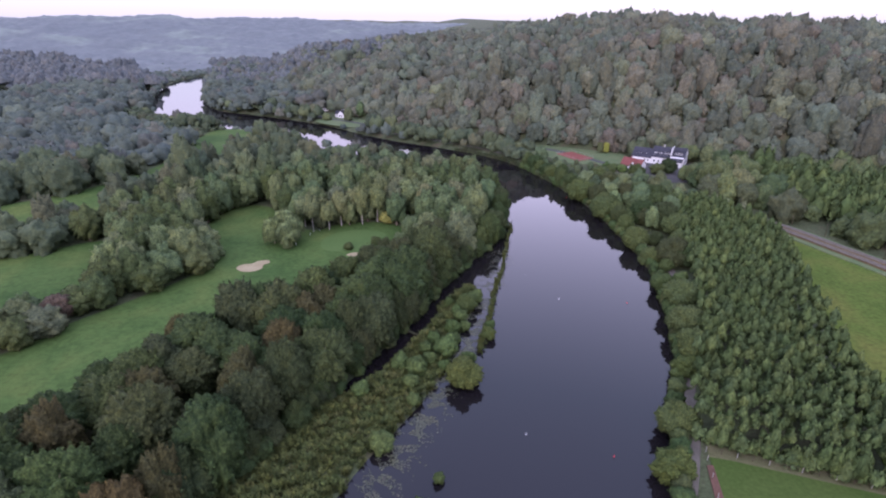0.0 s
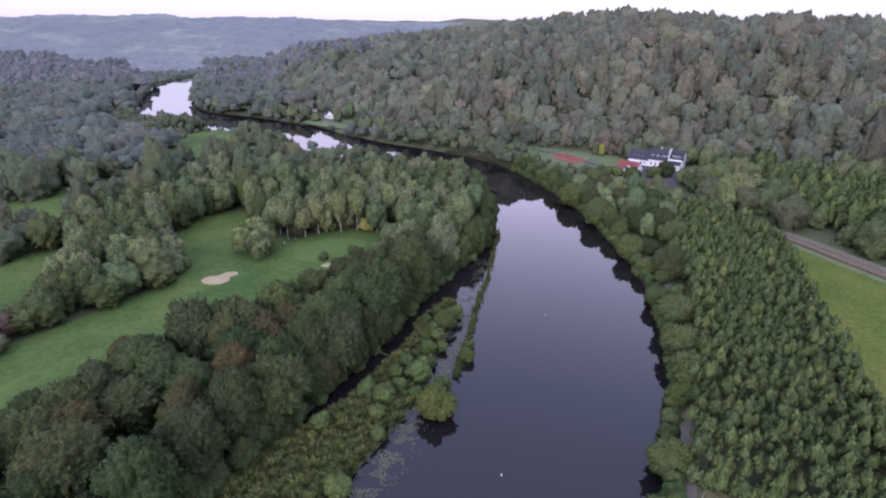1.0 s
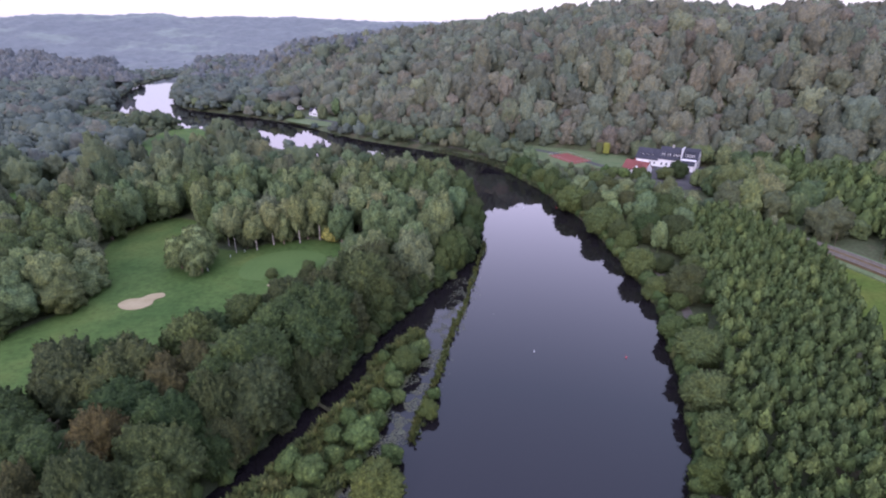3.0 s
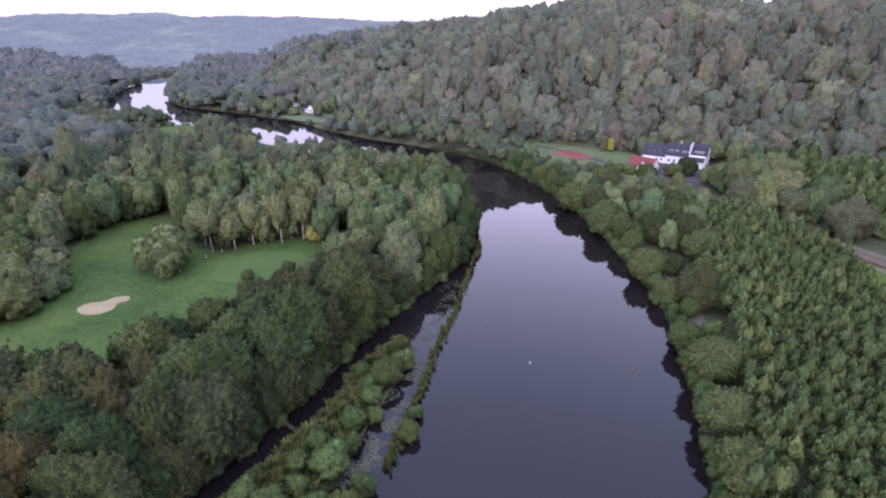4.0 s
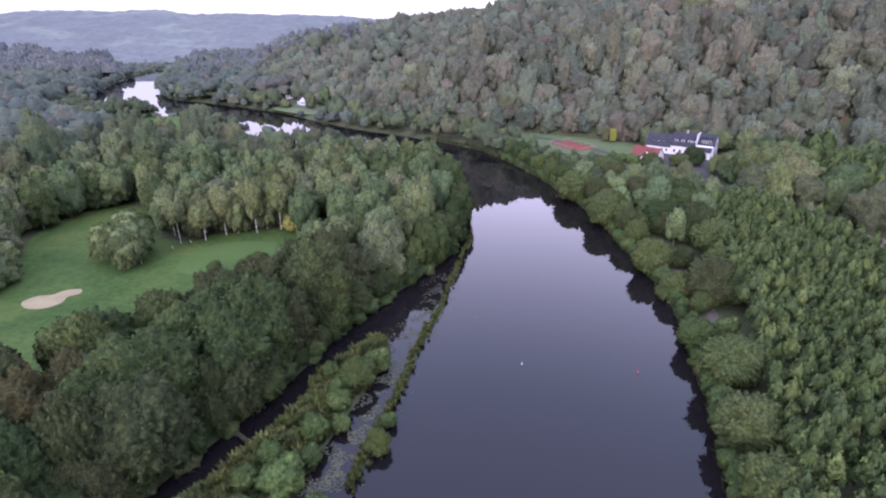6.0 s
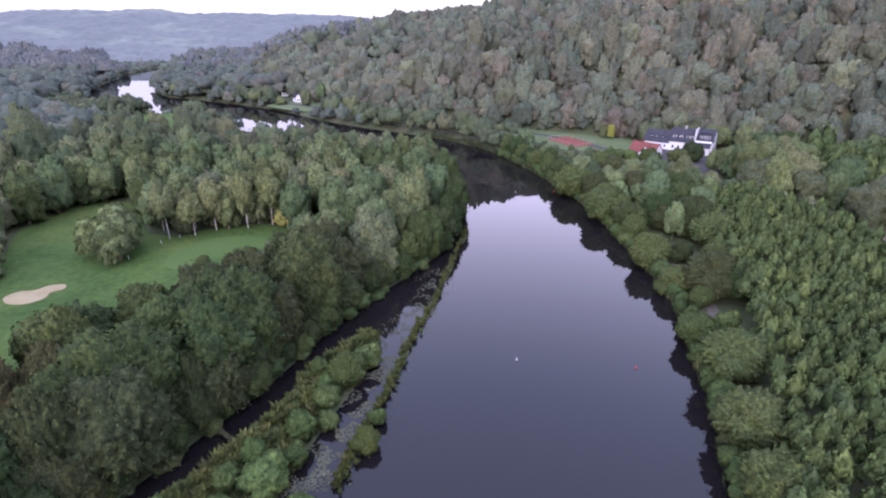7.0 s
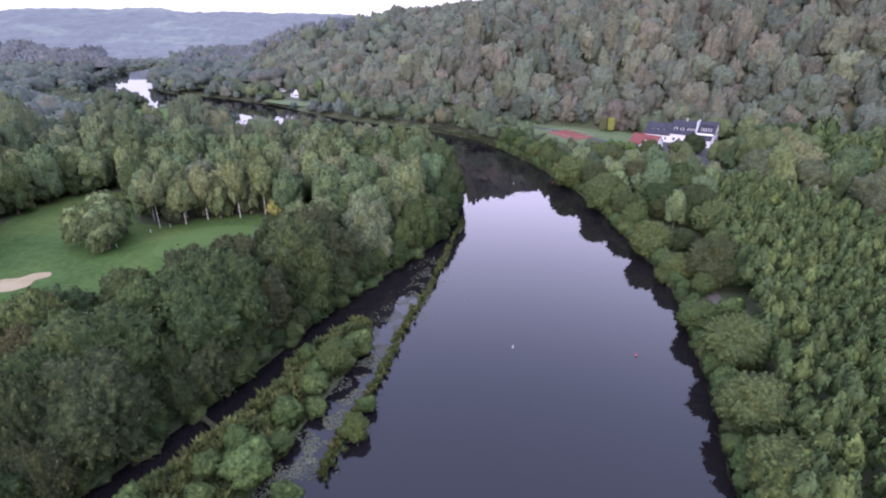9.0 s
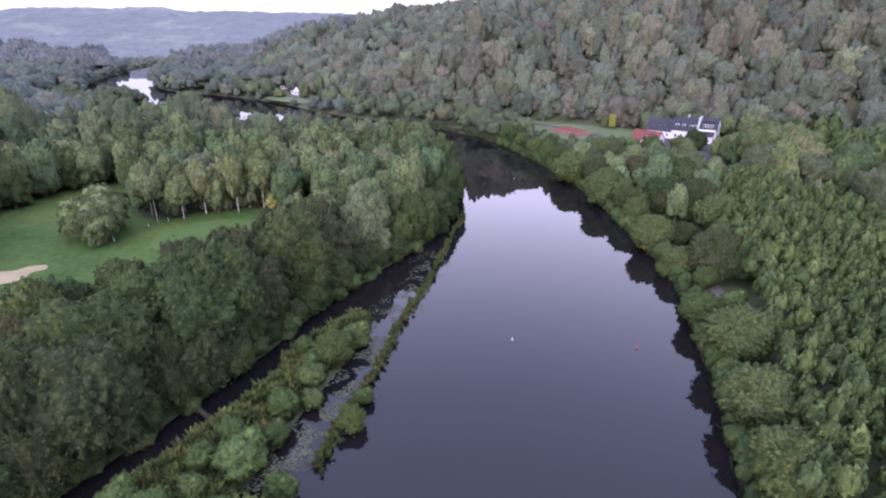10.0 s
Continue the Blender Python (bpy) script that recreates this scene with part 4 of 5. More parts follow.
# ---- woods that nobody could count ----


def wood(name, places, heights, templates, material, radius, label, trunk=True, seed=1, category="woods", stretch=(0.9, 1.2), lift=0.35):
    """One joined mesh of many trees, each with its own size, turn and tint."""
    r = np.random.default_rng(seed)
    vs, fs, tint, base = [], [], [], 0
    pick = r.integers(0, len(templates), len(places))
    for (x, y), z, k in zip(places, heights, pick):
        v, f, lf = templates[k]
        s = radius * r.choice((0.7, 0.85, 1.0, 1.12, 1.3)) * r.uniform(0.9, 1.1)
        a = r.uniform(0, math.tau)
        ca, sa = math.cos(a), math.sin(a)
        h = s * r.uniform(*stretch)
        low = -v[:, 2].min()
        w = np.stack([x + s * (v[:, 0] * ca - v[:, 1] * sa), y + s * (v[:, 0] * sa + v[:, 1] * ca), z + h * (v[:, 2] + low) + s * lift], 1)
        vs.append(w)
        fs.extend((f + base).tolist())
        fs.extend((lf + base).tolist())
        n = len(f) + len(lf)
        base += len(v)
        if trunk:
            t = 0.07 * s
            top = z + h * low + s * lift
            vs.append(np.array([(x - t, y - t, z - 1), (x + t, y - t, z - 1), (x, y + t, z - 1), (x, y, top)]))
            fs.extend([[base, base + 1, base + 3], [base + 1, base + 2, base + 3], [base + 2, base, base + 3]])
            base += 4
            n += 3
        tint.append(np.full(n, r.random()))
    ob = new(name, from_arrays(name, np.vstack(vs), fs, material, np.concatenate(tint), True))
    return tagged(ob, label, category, kind="stuff")


T_HILL = [shaped(crown_template(60 + k, 4, 70, 0.07, "round", 15, 110, -0.5, 0.35, 0.11), ("dome", "round", "tall", "dome", "round")[k]) for k in range(5)]
T_SLOPE = [shaped(crown_template(64 + k, 3, 44, 0.09, "round", 12, 44, -0.15, 0.4, 0.10), ("round", "dome", "broad", "round")[k]) for k in range(4)]
T_DIST = [shaped(crown_template(84 + k, 3, 0, 0.15, "round", 12, 30, 0.0, 0.15, 0.09), ("round", "broad", "round")[k]) for k in range(3)]
T_MID = [shaped(crown_template(70 + k, 4, 200, 0.07, "round", 18, 110, -0.6, 0.35), ("round", "tall", "dome")[k]) for k in range(3)]
T_PLANT = [shaped(crown_template(90 + k, 2, 112, 0.26, "round", 9, 28, -0.5, 0.4), "cone") for k in range(4)]

p = np.array(rest)
towpath_side = p[:, 0] > 55
wood("bank_woods", p[towpath_side], ground_height(p[towpath_side]) - 0.2, T_MID, M_BANK, 3.8, "green trees and bushes between towpath and railway", seed=40, stretch=(1.0, 1.4))
p = p[~towpath_side]
bend_side = np.vstack([curve_through(WEST_BANK, 4), [(-700, -160), (-700, 900)]])
tip = (p[:, 1] > 252) & (p[:, 0] > -80)
wood("course_woods", p[~tip], ground_height(p[~tip]) - 0.2, T_MID, M_WOODS, 5.0, "green broadleaf trees along the river bend and the golf course", seed=26, stretch=(1.35, 1.75))
wood("course_woods", p[tip], ground_height(p[tip]) - 0.2, T_MID, M_WOODS, 4.0, "lower green trees along the river beyond the bend", seed=52, stretch=(1.0, 1.4))

low_view = np.array([(68, 258), (106, 256), (110, 280), (98, 290), (80, 304), (62, 300)], float)
p = np.array(low)
scrub = inside(p, low_view)
wood("scrub", p[scrub], ground_height(p[scrub]) - 0.2, T_MID, M_WOODS, 1.9, "low green scrub in front of the houses", False, 29, "bushes", (0.8, 1.2), 0.0)
p = p[~scrub & ~(inside(p, bend_side) & (p[:, 1] < 305))]
tall = p[:, 0] < 52
wood("bank_woods", p[~tall], ground_height(p[~tall]) - 0.2, T_MID, M_WOODS, 3.1, "low green trees and bushes on the far river bank", seed=27, stretch=(0.9, 1.3), lift=0.1)
wood("bank_woods", p[tall], ground_height(p[tall]) - 0.2, T_SLOPE, M_VALE_HAZE, 4.0, "dense green trees on the far river bank below the road", seed=39, stretch=(1.1, 1.55), lift=0.1)

# the wooded hill
def on_hill(p):
    ok = (hill_height(p) > 0.1) & wooded(p, 4) & (line_distance(p, ROAD_LINE) > 4) & (line_distance(p, FOOT) < 240)
    ok &= depth_in(p, OLD_PLANTATION) < -2
    return p[ok & (np.hypot(p[:, 0], p[:, 1]) < np.interp(p[:, 0], (-330, -110, 29, 200, 470), (1100, 880, 690, 610, 600)))]


def hill_front(p):
    return np.hypot(p[:, 0] - 20, p[:, 1] - 60) < 345


p = on_hill(scatter(-120, 420, 120, 420, 7.0, 11, 0.42))
p = p[hill_front(p)]
wood("hillside_woods", p, ground_height(p) - 0.6, T_HILL, M_HILL_HAZE, 6.0, "dense mixed autumnal broadleaf wood on the steep hillside", False, 12, stretch=(1.15, 1.7), lift=-0.3)
p = on_hill(scatter(-330, 470, 120, 820, 7.8, 47, 0.42))
p = p[~hill_front(p)]
wood("hillside_woods", p, ground_height(p) - 0.6, T_SLOPE, M_HILL_HAZE, 6.9, "dense mixed broadleaf wood on the upper hillside", False, 31, stretch=(1.0, 1.45), lift=-0.3)

# lower trees close the wood's edge along the hill's foot
e = FOOT[(FOOT[:, 0] < 175) & (FOOT[:, 0] > -110)]
run = np.concatenate([[0], np.cumsum(np.hypot(*np.diff(e, axis=0).T))])
foot = np.array([(np.interp(a, run, e[:, 0]), np.interp(a, run, e[:, 1])) for a in np.arange(0, run[-1], 2.6)])
foot += np.stack([rng.uniform(0.0, 4.0, len(foot)), rng.uniform(1.0, 8.0, len(foot))], 1)
foot = foot[(line_distance(foot, ROAD_LINE) > 4) & (depth_in(foot, YARD) < -2) & (depth_in(foot, LAWN) < -1) & (depth_in(foot, HOUSE_LAWN) < -2)]
wood("hillside_woods", foot, ground_height(foot) - 0.4, T_SLOPE, M_HILL_HAZE, 4.2, "lower broadleaf trees along the edge of the hillside wood", False, 41, stretch=(1.0, 1.9), lift=-0.2)

# flat woods: beyond the railway, and over the valley to the left and ahead
p = scatter(60, 420, 100, 330, 8.8, 13)
p = p[(hill_height(p) <= 0.6) & wooded(p, 25) & (line_distance(p, ROAD_LINE) > 4) & (p[:, 0] > np.interp(p[:, 1], (100, 160, 230, 300), (172, 152, 122, 112))) & (depth_in(p, OLD_PLANTATION) < -2)]
back = np.hypot(p[:, 0] - 20, p[:, 1] - 60) > 235
for here, shapes, seed in ((p[~back], T_HILL, 14), (p[back], T_SLOPE, 48)):
    wood("railway_woods", here, ground_height(here) - 0.2, shapes, M_RAILWOOD, 6.0, "tall green broadleaf wood beyond the railway", False, seed, stretch=(1.05, 1.45), lift=-0.2)

p = scatter(-430, 40, 60, 640, 9.6, 15)
p = p[wooded(p, 0.3) & ~inside(p, near_region) & (hill_height(p) < 0.6)]
p = p[~((p[:, 1] > 300) & (depth_in(p, RIVER) > -16) & ((p[:, 0] > -190) | (p[:, 1] > 560)))]
LOW_BANK = np.array([(-140, 396), (-165, 366), (-210, 376), (-262, 420), (-275, 490), (-215, 450)], float)
p = p[~inside(p, LOW_BANK)]
low_bank = scatter(-290, -130, 350, 500, 6.0, 42)
low_bank = low_bank[inside(low_bank, LOW_BANK) & wooded(low_bank, 0.5)]
wood("bank_woods", low_bank, ground_height(low_bank) - 0.2, T_SLOPE, M_VALE_HAZE, 3.2, "low green bushes on the golf course's far bank", False, 43, stretch=(0.6, 1.0), lift=-0.2)
shore = (p[:, 1] > 296) & (p[:, 0] > -200) & (depth_in(p, RIVER) > -48) & (p[:, 0] < 30)
low_shore = p[shore & inside(p, bend_side)]
wood("bank_woods", low_shore, ground_height(low_shore) - 0.2, T_SLOPE, M_VALE_HAZE, 5.0, "lower trees behind the golf course's river bank", False, 49, stretch=(0.65, 1.0), lift=-0.25)
p = p[~shore]
west = inside(p, bend_side)
p = p[west]
p = np.array([s for s in p if free(s[0], s[1], 5)])
close = np.hypot(p[:, 0], p[:, 1]) < 330
short = close & before_fairway(p, 14)
wood("valley_woods", p[short], ground_height(p[short]) - 0.2, T_HILL, M_VALE_HAZE, 6.2, "lower green trees along the golf course's fairways", False, 44, stretch=(0.75, 1.05), lift=-0.3)
close &= ~short
far_part = np.hypot(p[:, 0], p[:, 1]) >= 330
wood("valley_woods", p[close], ground_height(p[close]) - 0.2, T_HILL, M_VALE_HAZE, 7.2, "dark green broadleaf woods round the golf course", seed=16, stretch=(1.05, 1.5), lift=-0.35)
wood("valley_woods", p[far_part], ground_height(p[far_part]) - 0.2, T_SLOPE, M_VALLEY_HAZE, 7.4, "dark green woods along the far river reach", False, 28, stretch=(0.95, 1.3), lift=-0.35)

p = scatter(-1100, 250, 620, 940, 11.0, 17)
p = p[(depth_in(p, RIVER) < -1) & ((hill_height(p) < 0.6) | (p[:, 0] < -60)) & (np.abs(p[:, 0]) < 0.95 * p[:, 1] + 60)]
LOW_END = np.array([(-318, 690), (-296, 800), (-330, 850), (-400, 960), (-520, 960), (-420, 780), (-350, 680)], float)
p = p[~inside(p, LOW_END)]
far_gap = (np.hypot((p[:, 0] + 530) / 60, (p[:, 1] - 930) / 30) > 1)
p = p[far_gap]
wood("far_woods", p, ground_height(p) - 0.2, T_DIST, M_FAR_HAZE, 7.0, "woods across the far valley floor, haze painted into the leaves", False, 18, lift=0.1)
p = scatter(-330, -100, 480, 1000, 9.5, 23)
p = p[(hill_height(p) <= 0.6) & (depth_in(p, RIVER) < -0.5) & (p[:, 1] < np.interp(p[:, 0], FOOT[::-1, 0], FOOT[::-1, 1]) + 5) & ~inside(p, np.vstack([curve_through(WEST_BANK, 4), [(-700, -160), (-700, 900)]])) & (line_distance(p, ROAD_LINE) > 4)]
wood("valley_woods", p, ground_height(p) - 0.2, T_SLOPE, M_VALLEY_HAZE, 6.2, "green woods on the far bank below the hill", False, 24)

p = scatter(-530, -290, 670, 970, 7.0, 45)
p = p[inside(p, LOW_END) & (depth_in(p, RIVER) < -0.5)]
wood("far_woods", p, ground_height(p) - 0.2, T_DIST, M_VALLEY_HAZE, 3.6, "low scrub behind the end of the far reach", False, 46, stretch=(0.5, 0.8), lift=-0.3)

# a closed fringe of trees and bushes along the far reach
fringe = []
for line in (EAST_BANK, WEST_BANK):
    e = curve_through(line, 4)
    e = e[(e[:, 1] > 318) & (e[:, 0] < -20)]
    run = np.concatenate([[0], np.cumsum(np.hypot(*np.diff(e, axis=0).T))])
    for s in np.arange(0, run[-1], 5.0):
        fringe.append((np.interp(s, run, e[:, 0]), np.interp(s, run, e[:, 1])))
fringe = np.array(fringe) + rng.uniform(-2.5, 2.5, (len(fringe), 2))
d = depth_in(fringe, RIVER)
fringe = fringe[~inside(fringe, LOW_END) & (d < 0.6) & (depth_in(fringe, HOUSE_LAWN) < -2) & (depth_in(fringe, FAIRWAY_N) < -2)]
on_west = inside(fringe, np.vstack([curve_through(WEST_BANK, 4), [(-700, -160), (-700, 900)]]))
high = on_west & (fringe[:, 0] < -60) & (fringe[:, 0] > -160) & (fringe[:, 1] < 560)
below = ~on_west | (fringe[:, 1] >= 560)
wood("bank_woods", fringe[below], np.maximum(ground_height(fringe[below]), 0.2), T_SLOPE, M_VALLEY_HAZE, 3.6, "bushes and low trees on the far river bank", False, 32, stretch=(1.0, 1.6), lift=-0.1)
wood("bank_woods", fringe[high], np.maximum(ground_height(fringe[high]), 0.2), T_SLOPE, M_VALLEY_HAZE, 3.6, "low green trees along the golf course's river bank", False, 33, stretch=(0.7, 1.2), lift=-0.1)

# bushes that screen the railway
e = RAIL_LINE[(RAIL_LINE[:, 1] > 204) & (RAIL_LINE[:, 1] < 266)]
run = np.concatenate([[0], np.cumsum(np.hypot(*np.diff(e, axis=0).T))])
screen = np.array([(np.interp(s, run, e[:, 0]) - 7.0, np.interp(s, run, e[:, 1]) - 1.5) for s in np.arange(0, run[-1], 2.6)])
screen += rng.uniform(-1.3, 1.3, screen.shape)
wood("scrub", screen, ground_height(screen) - 0.1, T_MID, M_WOODS, 2.8, "green bushes beside the railway bank", False, 34, "bushes", (1.1, 1.8), 0.0)

# the young plantation: rows of small trees
p = scatter(-100, 100, -100, 100, 1.72, 19, 0.3)
p = p @ np.array([(0.91, 0.41), (-0.41, 0.91)]) + (86, 148)
p = p[depth_in(p, PLANTATION) > 0.3]
wood("plantation", p, ground_height(p) - 0.1, T_PLANT, M_PLANT, 0.88, "dense young plantation of small bushy green trees", False, 20, "plantation", (1.45, 2.0), 4.8)

# low shrubs close the plantation's edges
e = np.vstack([PLANTATION[-4:], PLANTATION[:1]])
e = np.vstack([e, e[:1] * 0 + PLANTATION[0]])
run = np.concatenate([[0], np.cumsum(np.hypot(*np.diff(e, axis=0).T))])
skirt = np.array([(np.interp(s, run, e[:, 0]), np.interp(s, run, e[:, 1])) for s in np.arange(0, run[-1], 0.8)])
skirt += rng.uniform(-0.7, 0.7, skirt.shape)
wood("scrub", skirt, ground_height(skirt) - 0.1, T_PLANT, M_PLANT, 1.25, "low green shrubs along the plantation's edge", False, 35, "bushes", (1.0, 2.6), -0.1)

# an older, even plantation beyond the railway
p = scatter(118, 330, 60, 290, 3.7, 36, 0.22)
p = p[inside(p, OLD_PLANTATION) & (hill_height(p) < 3) & (line_distance(p, RAIL_LINE) > 9) & (line_distance(p, ROAD_LINE) > 4)]
wood("plantation", p, ground_height(p) - 0.2, T_PLANT, M_PLANT, 2.3, "even green plantation of taller trees beyond the railway", False, 37, "plantation", (1.5, 2.1), 0.6)

# reeds and tall herbs on the marshy strip and along the thin dike
def blades(seed, n=34):
    """A clump of reeds: narrow upright leaves that lean outwards."""
    r = np.random.default_rng(seed)
    a = r.uniform(0, math.tau, n)
    root = np.stack([np.cos(a), np.sin(a), np.zeros(n)], 1) * r.uniform(0.05, 0.75, (n, 1))
    lean = np.stack([np.cos(a), np.sin(a), np.zeros(n)], 1) * r.uniform(0.1, 0.9, (n, 1))
    side = np.stack([-np.sin(a), np.cos(a), np.zeros(n)], 1) * r.uniform(0.20, 0.40, (n, 1))
    tip = root + lean + np.stack([np.zeros(n), np.zeros(n), r.uniform(0.6, 1.5, n)], 1)
    v = np.stack([root - side, root + side, tip], 1).reshape(-1, 3)
    return v, np.arange(3).reshape(1, 3), np.arange(3, 3 * n).reshape(-1, 3)


T_TUFT = [blades(100 + k) for k in range(5)]
p = scatter(-70, 14, 40, 152, 1.05, 21, 0.45)
p = p[depth_in(p, STRIP) > 0.2]
wood("marsh_plants", p, ground_height(p) - 0.1, T_TUFT, M_MARSH, 0.95, "yellow-green reeds and herbs on the marshy strip", False, 22, "reeds", (0.35, 0.95), 0.0)
p = np.repeat(DIKE_LINE, 11, axis=0) + rng.normal(0, 1, (len(DIKE_LINE) * 11, 2)) * (0.34, 1.2)
wood("dike_plants", p, np.full(len(p), 0.3), T_TUFT, M_MARSH, 0.38, "rough herbs and grass on the thin dike in the river", False, 25, "reeds", (0.7, 1.5), 0.0)

# herbs and grass that hang over the water's edge along the towpath
e = curve_through(EAST_BANK, 4)
e = e[(e[:, 1] > 55) & (e[:, 1] < 345) & (e[:, 0] > 0)]
run = np.concatenate([[0], np.cumsum(np.hypot(*np.diff(e, axis=0).T))])
p = np.array([(np.interp(a, run, e[:, 0]), np.interp(a, run, e[:, 1])) for a in np.arange(0, run[-1], 0.45)])
p += np.stack([rng.uniform(-0.1, 2.0, len(p)), rng.uniform(-0.5, 0.8, len(p))], 1)
wood("bank_herbs", p, np.maximum(ground_height(p), 0.0), T_TUFT, M_WOODS, 0.85, "green herbs and grass hanging over the water's edge", False, 38, "herbs", (0.8, 1.6), 0.0)

# ---- houses ----


def window(parent, u0, u1, z0, z1, v, face=-1, name="window"):
    """A framed window set 5 cm proud of a wall in the plane y = v."""
    w = part(name, box(u0, u1, v + face * 0.06, v + 0.02 * -face, z0, z1), M_FRAME, parent, "white window frame")
    part("pane", box(u0 + 0.1, u1 - 0.1, v + face * 0.075, v + face * 0.02, z0 + 0.1, z1 - 0.1), M_PANE, w)
    return w


def gable_roof(u0, u1, v0, v1, eave, ridge, thick=0.25, over=0.5):
    """A pitched roof slab with its ridge along u."""
    bm = bmesh.new()
    vm = (v0 + v1) / 2
    k = (ridge - eave) / (vm - v0)
    prof = [(v0 - over, eave - over * k), (vm, ridge), (v1 + over, eave - over * k)]
    ends = []
    for u in (u0 - over * 0.6, u1 + over * 0.6):
        ends.append([bm.verts.new((u, a, b2)) for a, b2 in prof] + [bm.verts.new((u, a, b2 + thick)) for a, b2 in prof])
    a, b2 = ends
    for i, j in ((0, 1), (1, 2), (4, 3), (5, 4), (3, 0), (2, 5)):
        bm.faces.new((a[i], a[j], b2[j], b2[i]))
    for e in ends:
        bm.faces.new((e[0], e[1], e[4], e[3]))
        bm.faces.new((e[1], e[2], e[5], e[4]))
    return bm


def gable_body(u0, u1, v0, v1, eave, ridge):
    """Walls with their gables."""
    bm = bmesh.new()
    vm = (v0 + v1) / 2
    prof = [(v0, -0.5), (v1, -0.5), (v1, eave), (vm, ridge), (v0, eave)]
    a, b2 = [[bm.verts.new((u, p, h)) for p, h in prof] for u in (u0, u1)]
    bm.faces.new(a[::-1])
    bm.faces.new(b2)
    for i in range(5):
        bm.faces.new((a[i], a[(i + 1) % 5], b2[(i + 1) % 5], b2[i]))
    return bm


def roof_at(v, v0, v1, eave, ridge):
    vm = (v0 + v1) / 2
    return eave + (ridge - eave) * (v - v0) / (vm - v0)


def dormer(parent, u, width, v, zb, h, back, roof_mat):
    d = part("dormer", box(u - width / 2, u + width / 2, v, v + back, zb - 0.4, zb + h), M_WHITE, parent, "white dormer")
    part("dormer_roof", box(u - width / 2 - 0.15, u + width / 2 + 0.15, v - 0.25, v + back, zb + h + 0.004, zb + h + 0.16, 0.03), roof_mat, d)
    for k in range(max(1, round(width / 1.3))):
        n = max(1, round(width / 1.3))
        c = u - width / 2 + (k + 0.5) * width / n
        part("pane", box(c - 0.42, c + 0.42, v - 0.04, v + 0.05, zb + 0.25, zb + h - 0.18), M_PANE, d)
    return d


def at_angle(x, y, z, ux, uy):
    """A pose whose x axis points along (ux, uy)."""
    return pose(x, y, z, 0, 0, math.degrees(math.atan2(uy, ux)))


inn = empty("house", at_angle(108.5, 307, 1.9, 0.84, -0.543) @ Matrix.Diagonal((0.87, 0.95, 1.0, 1.0)))
tagged(inn, "long white house with a dark slate roof and dormers", "house")
for u0, u1, eave, ridge, v1, nm in ((0, 12, 3.2, 7.2, 11, "wall"), (12, 24, 4.2, 8.8, 12, "wall"), (24, 32, 4.8, 9.2, 12, "wall")):
    part(nm, gable_body(u0 + 0.003, u1 - 0.003, 0, v1, eave, ridge), M_WHITE, inn)
    part("roof", gable_roof(u0, u1, 0, v1, eave + 0.05, ridge + 0.05, 0.22, 0.45 if u0 < 24 else 0.3), M_SLATE, inn, "dark slate roof")
part("fire_wall", box(23.75, 24.15, -0.4, 6.2, 3.0, 9.8, 0.04), M_WHITE, inn, "white parapet wall between two roofs")
lean = box(24.4, 31.6, -3.6, -0.01, 2.9, 3.1, 0.03)
for v in lean.verts:
    v.co.z += (v.co.y + 3.6) * 0.42
part("lower_roof", lean, M_SLATE, inn, "dark lean-to roof over the porch")
part("porch", box(24.6, 31.4, -3.0, -0.02, -0.4, 2.88), M_WHITE, inn)
part("balcony", box(24.4, 31.8, -0.9, -0.03, 4.6, 5.2, 0.03), M_FRAME, inn, "white balcony front")
for k in range(2):
    part("garage_door", box(1.0 + k * 3.2, 3.6 + k * 3.2, -0.12, 0.05, -0.2, 2.6, 0.03), M_FRAME, inn, "white garage door")
for u in (3.0, 5.6, 8.4):
    dormer(inn, u, 0.9, 1.6, roof_at(1.6, 0, 11, 3.2, 7.2), 0.8, 1.6, M_SLATE)
for u in (14.2, 17.2, 20.4, 22.4):
    dormer(inn, u, 1.4, 1.4, roof_at(1.4, 0, 12, 4.2, 8.8), 1.3, 2.4, M_SLATE)
dormer(inn, 28.0, 4.6, 1.2, 5.75, 1.5, 3.0, M_SLATE)
for k in range(2):
    part("solar_panel", box(25.6 + k * 2.6, 28.0 + k * 2.6, 3.4, 5.2, 7.95, 8.05), M_PANE, inn, "dark solar panel").matrix_basis = pose(0, 0, 0.0)
for u in (13.6, 16.2, 18.8, 21.4):
    window(inn, u, u + 1.2, 1.0, 2.5, 0)
for u in (7.6, 9.8):
    window(inn, u, u + 1.1, 1.0, 2.2, 0)
for u in (25.4, 28.2):
    window(inn, u, u + 1.6, 0.8, 2.2, -3.0)
for v in (3.0, 7.5):
    part("pane", box(31.97, 32.05, v, v + 1.2, 1.2, 2.8), M_PANE, inn)
    part("pane", box(31.97, 32.05, v, v + 1.2, 4.2, 5.6), M_PANE, inn)
part("chimney", box(17.6, 18.5, 5.5, 6.4, 8.2, 10.1, 0.03), M_CONCRETE, inn)

red = empty("house", at_angle(97.6, 292.0, 1.9, 0.72, -0.694) @ Matrix.Diagonal((0.85, 0.9, 1.0, 1.0)))
tagged(red, "small white house with a bright red tiled roof", "house")
part("wall", gable_body(0, 13, 0, 8, 2.1, 5.2), M_WHITE, red)
part("roof", gable_roof(0, 13, 0, 8, 2.15, 5.25, 0.22, 0.5), M_REDTILE, red, "red tiled roof")
wing = gable_body(0, 6, -2.5, 2.5, 2.1, 4.7)
bmesh.ops.rotate(wing, verts=wing.verts, matrix=Matrix.Rotation(math.pi / 2, 3, "Z"))
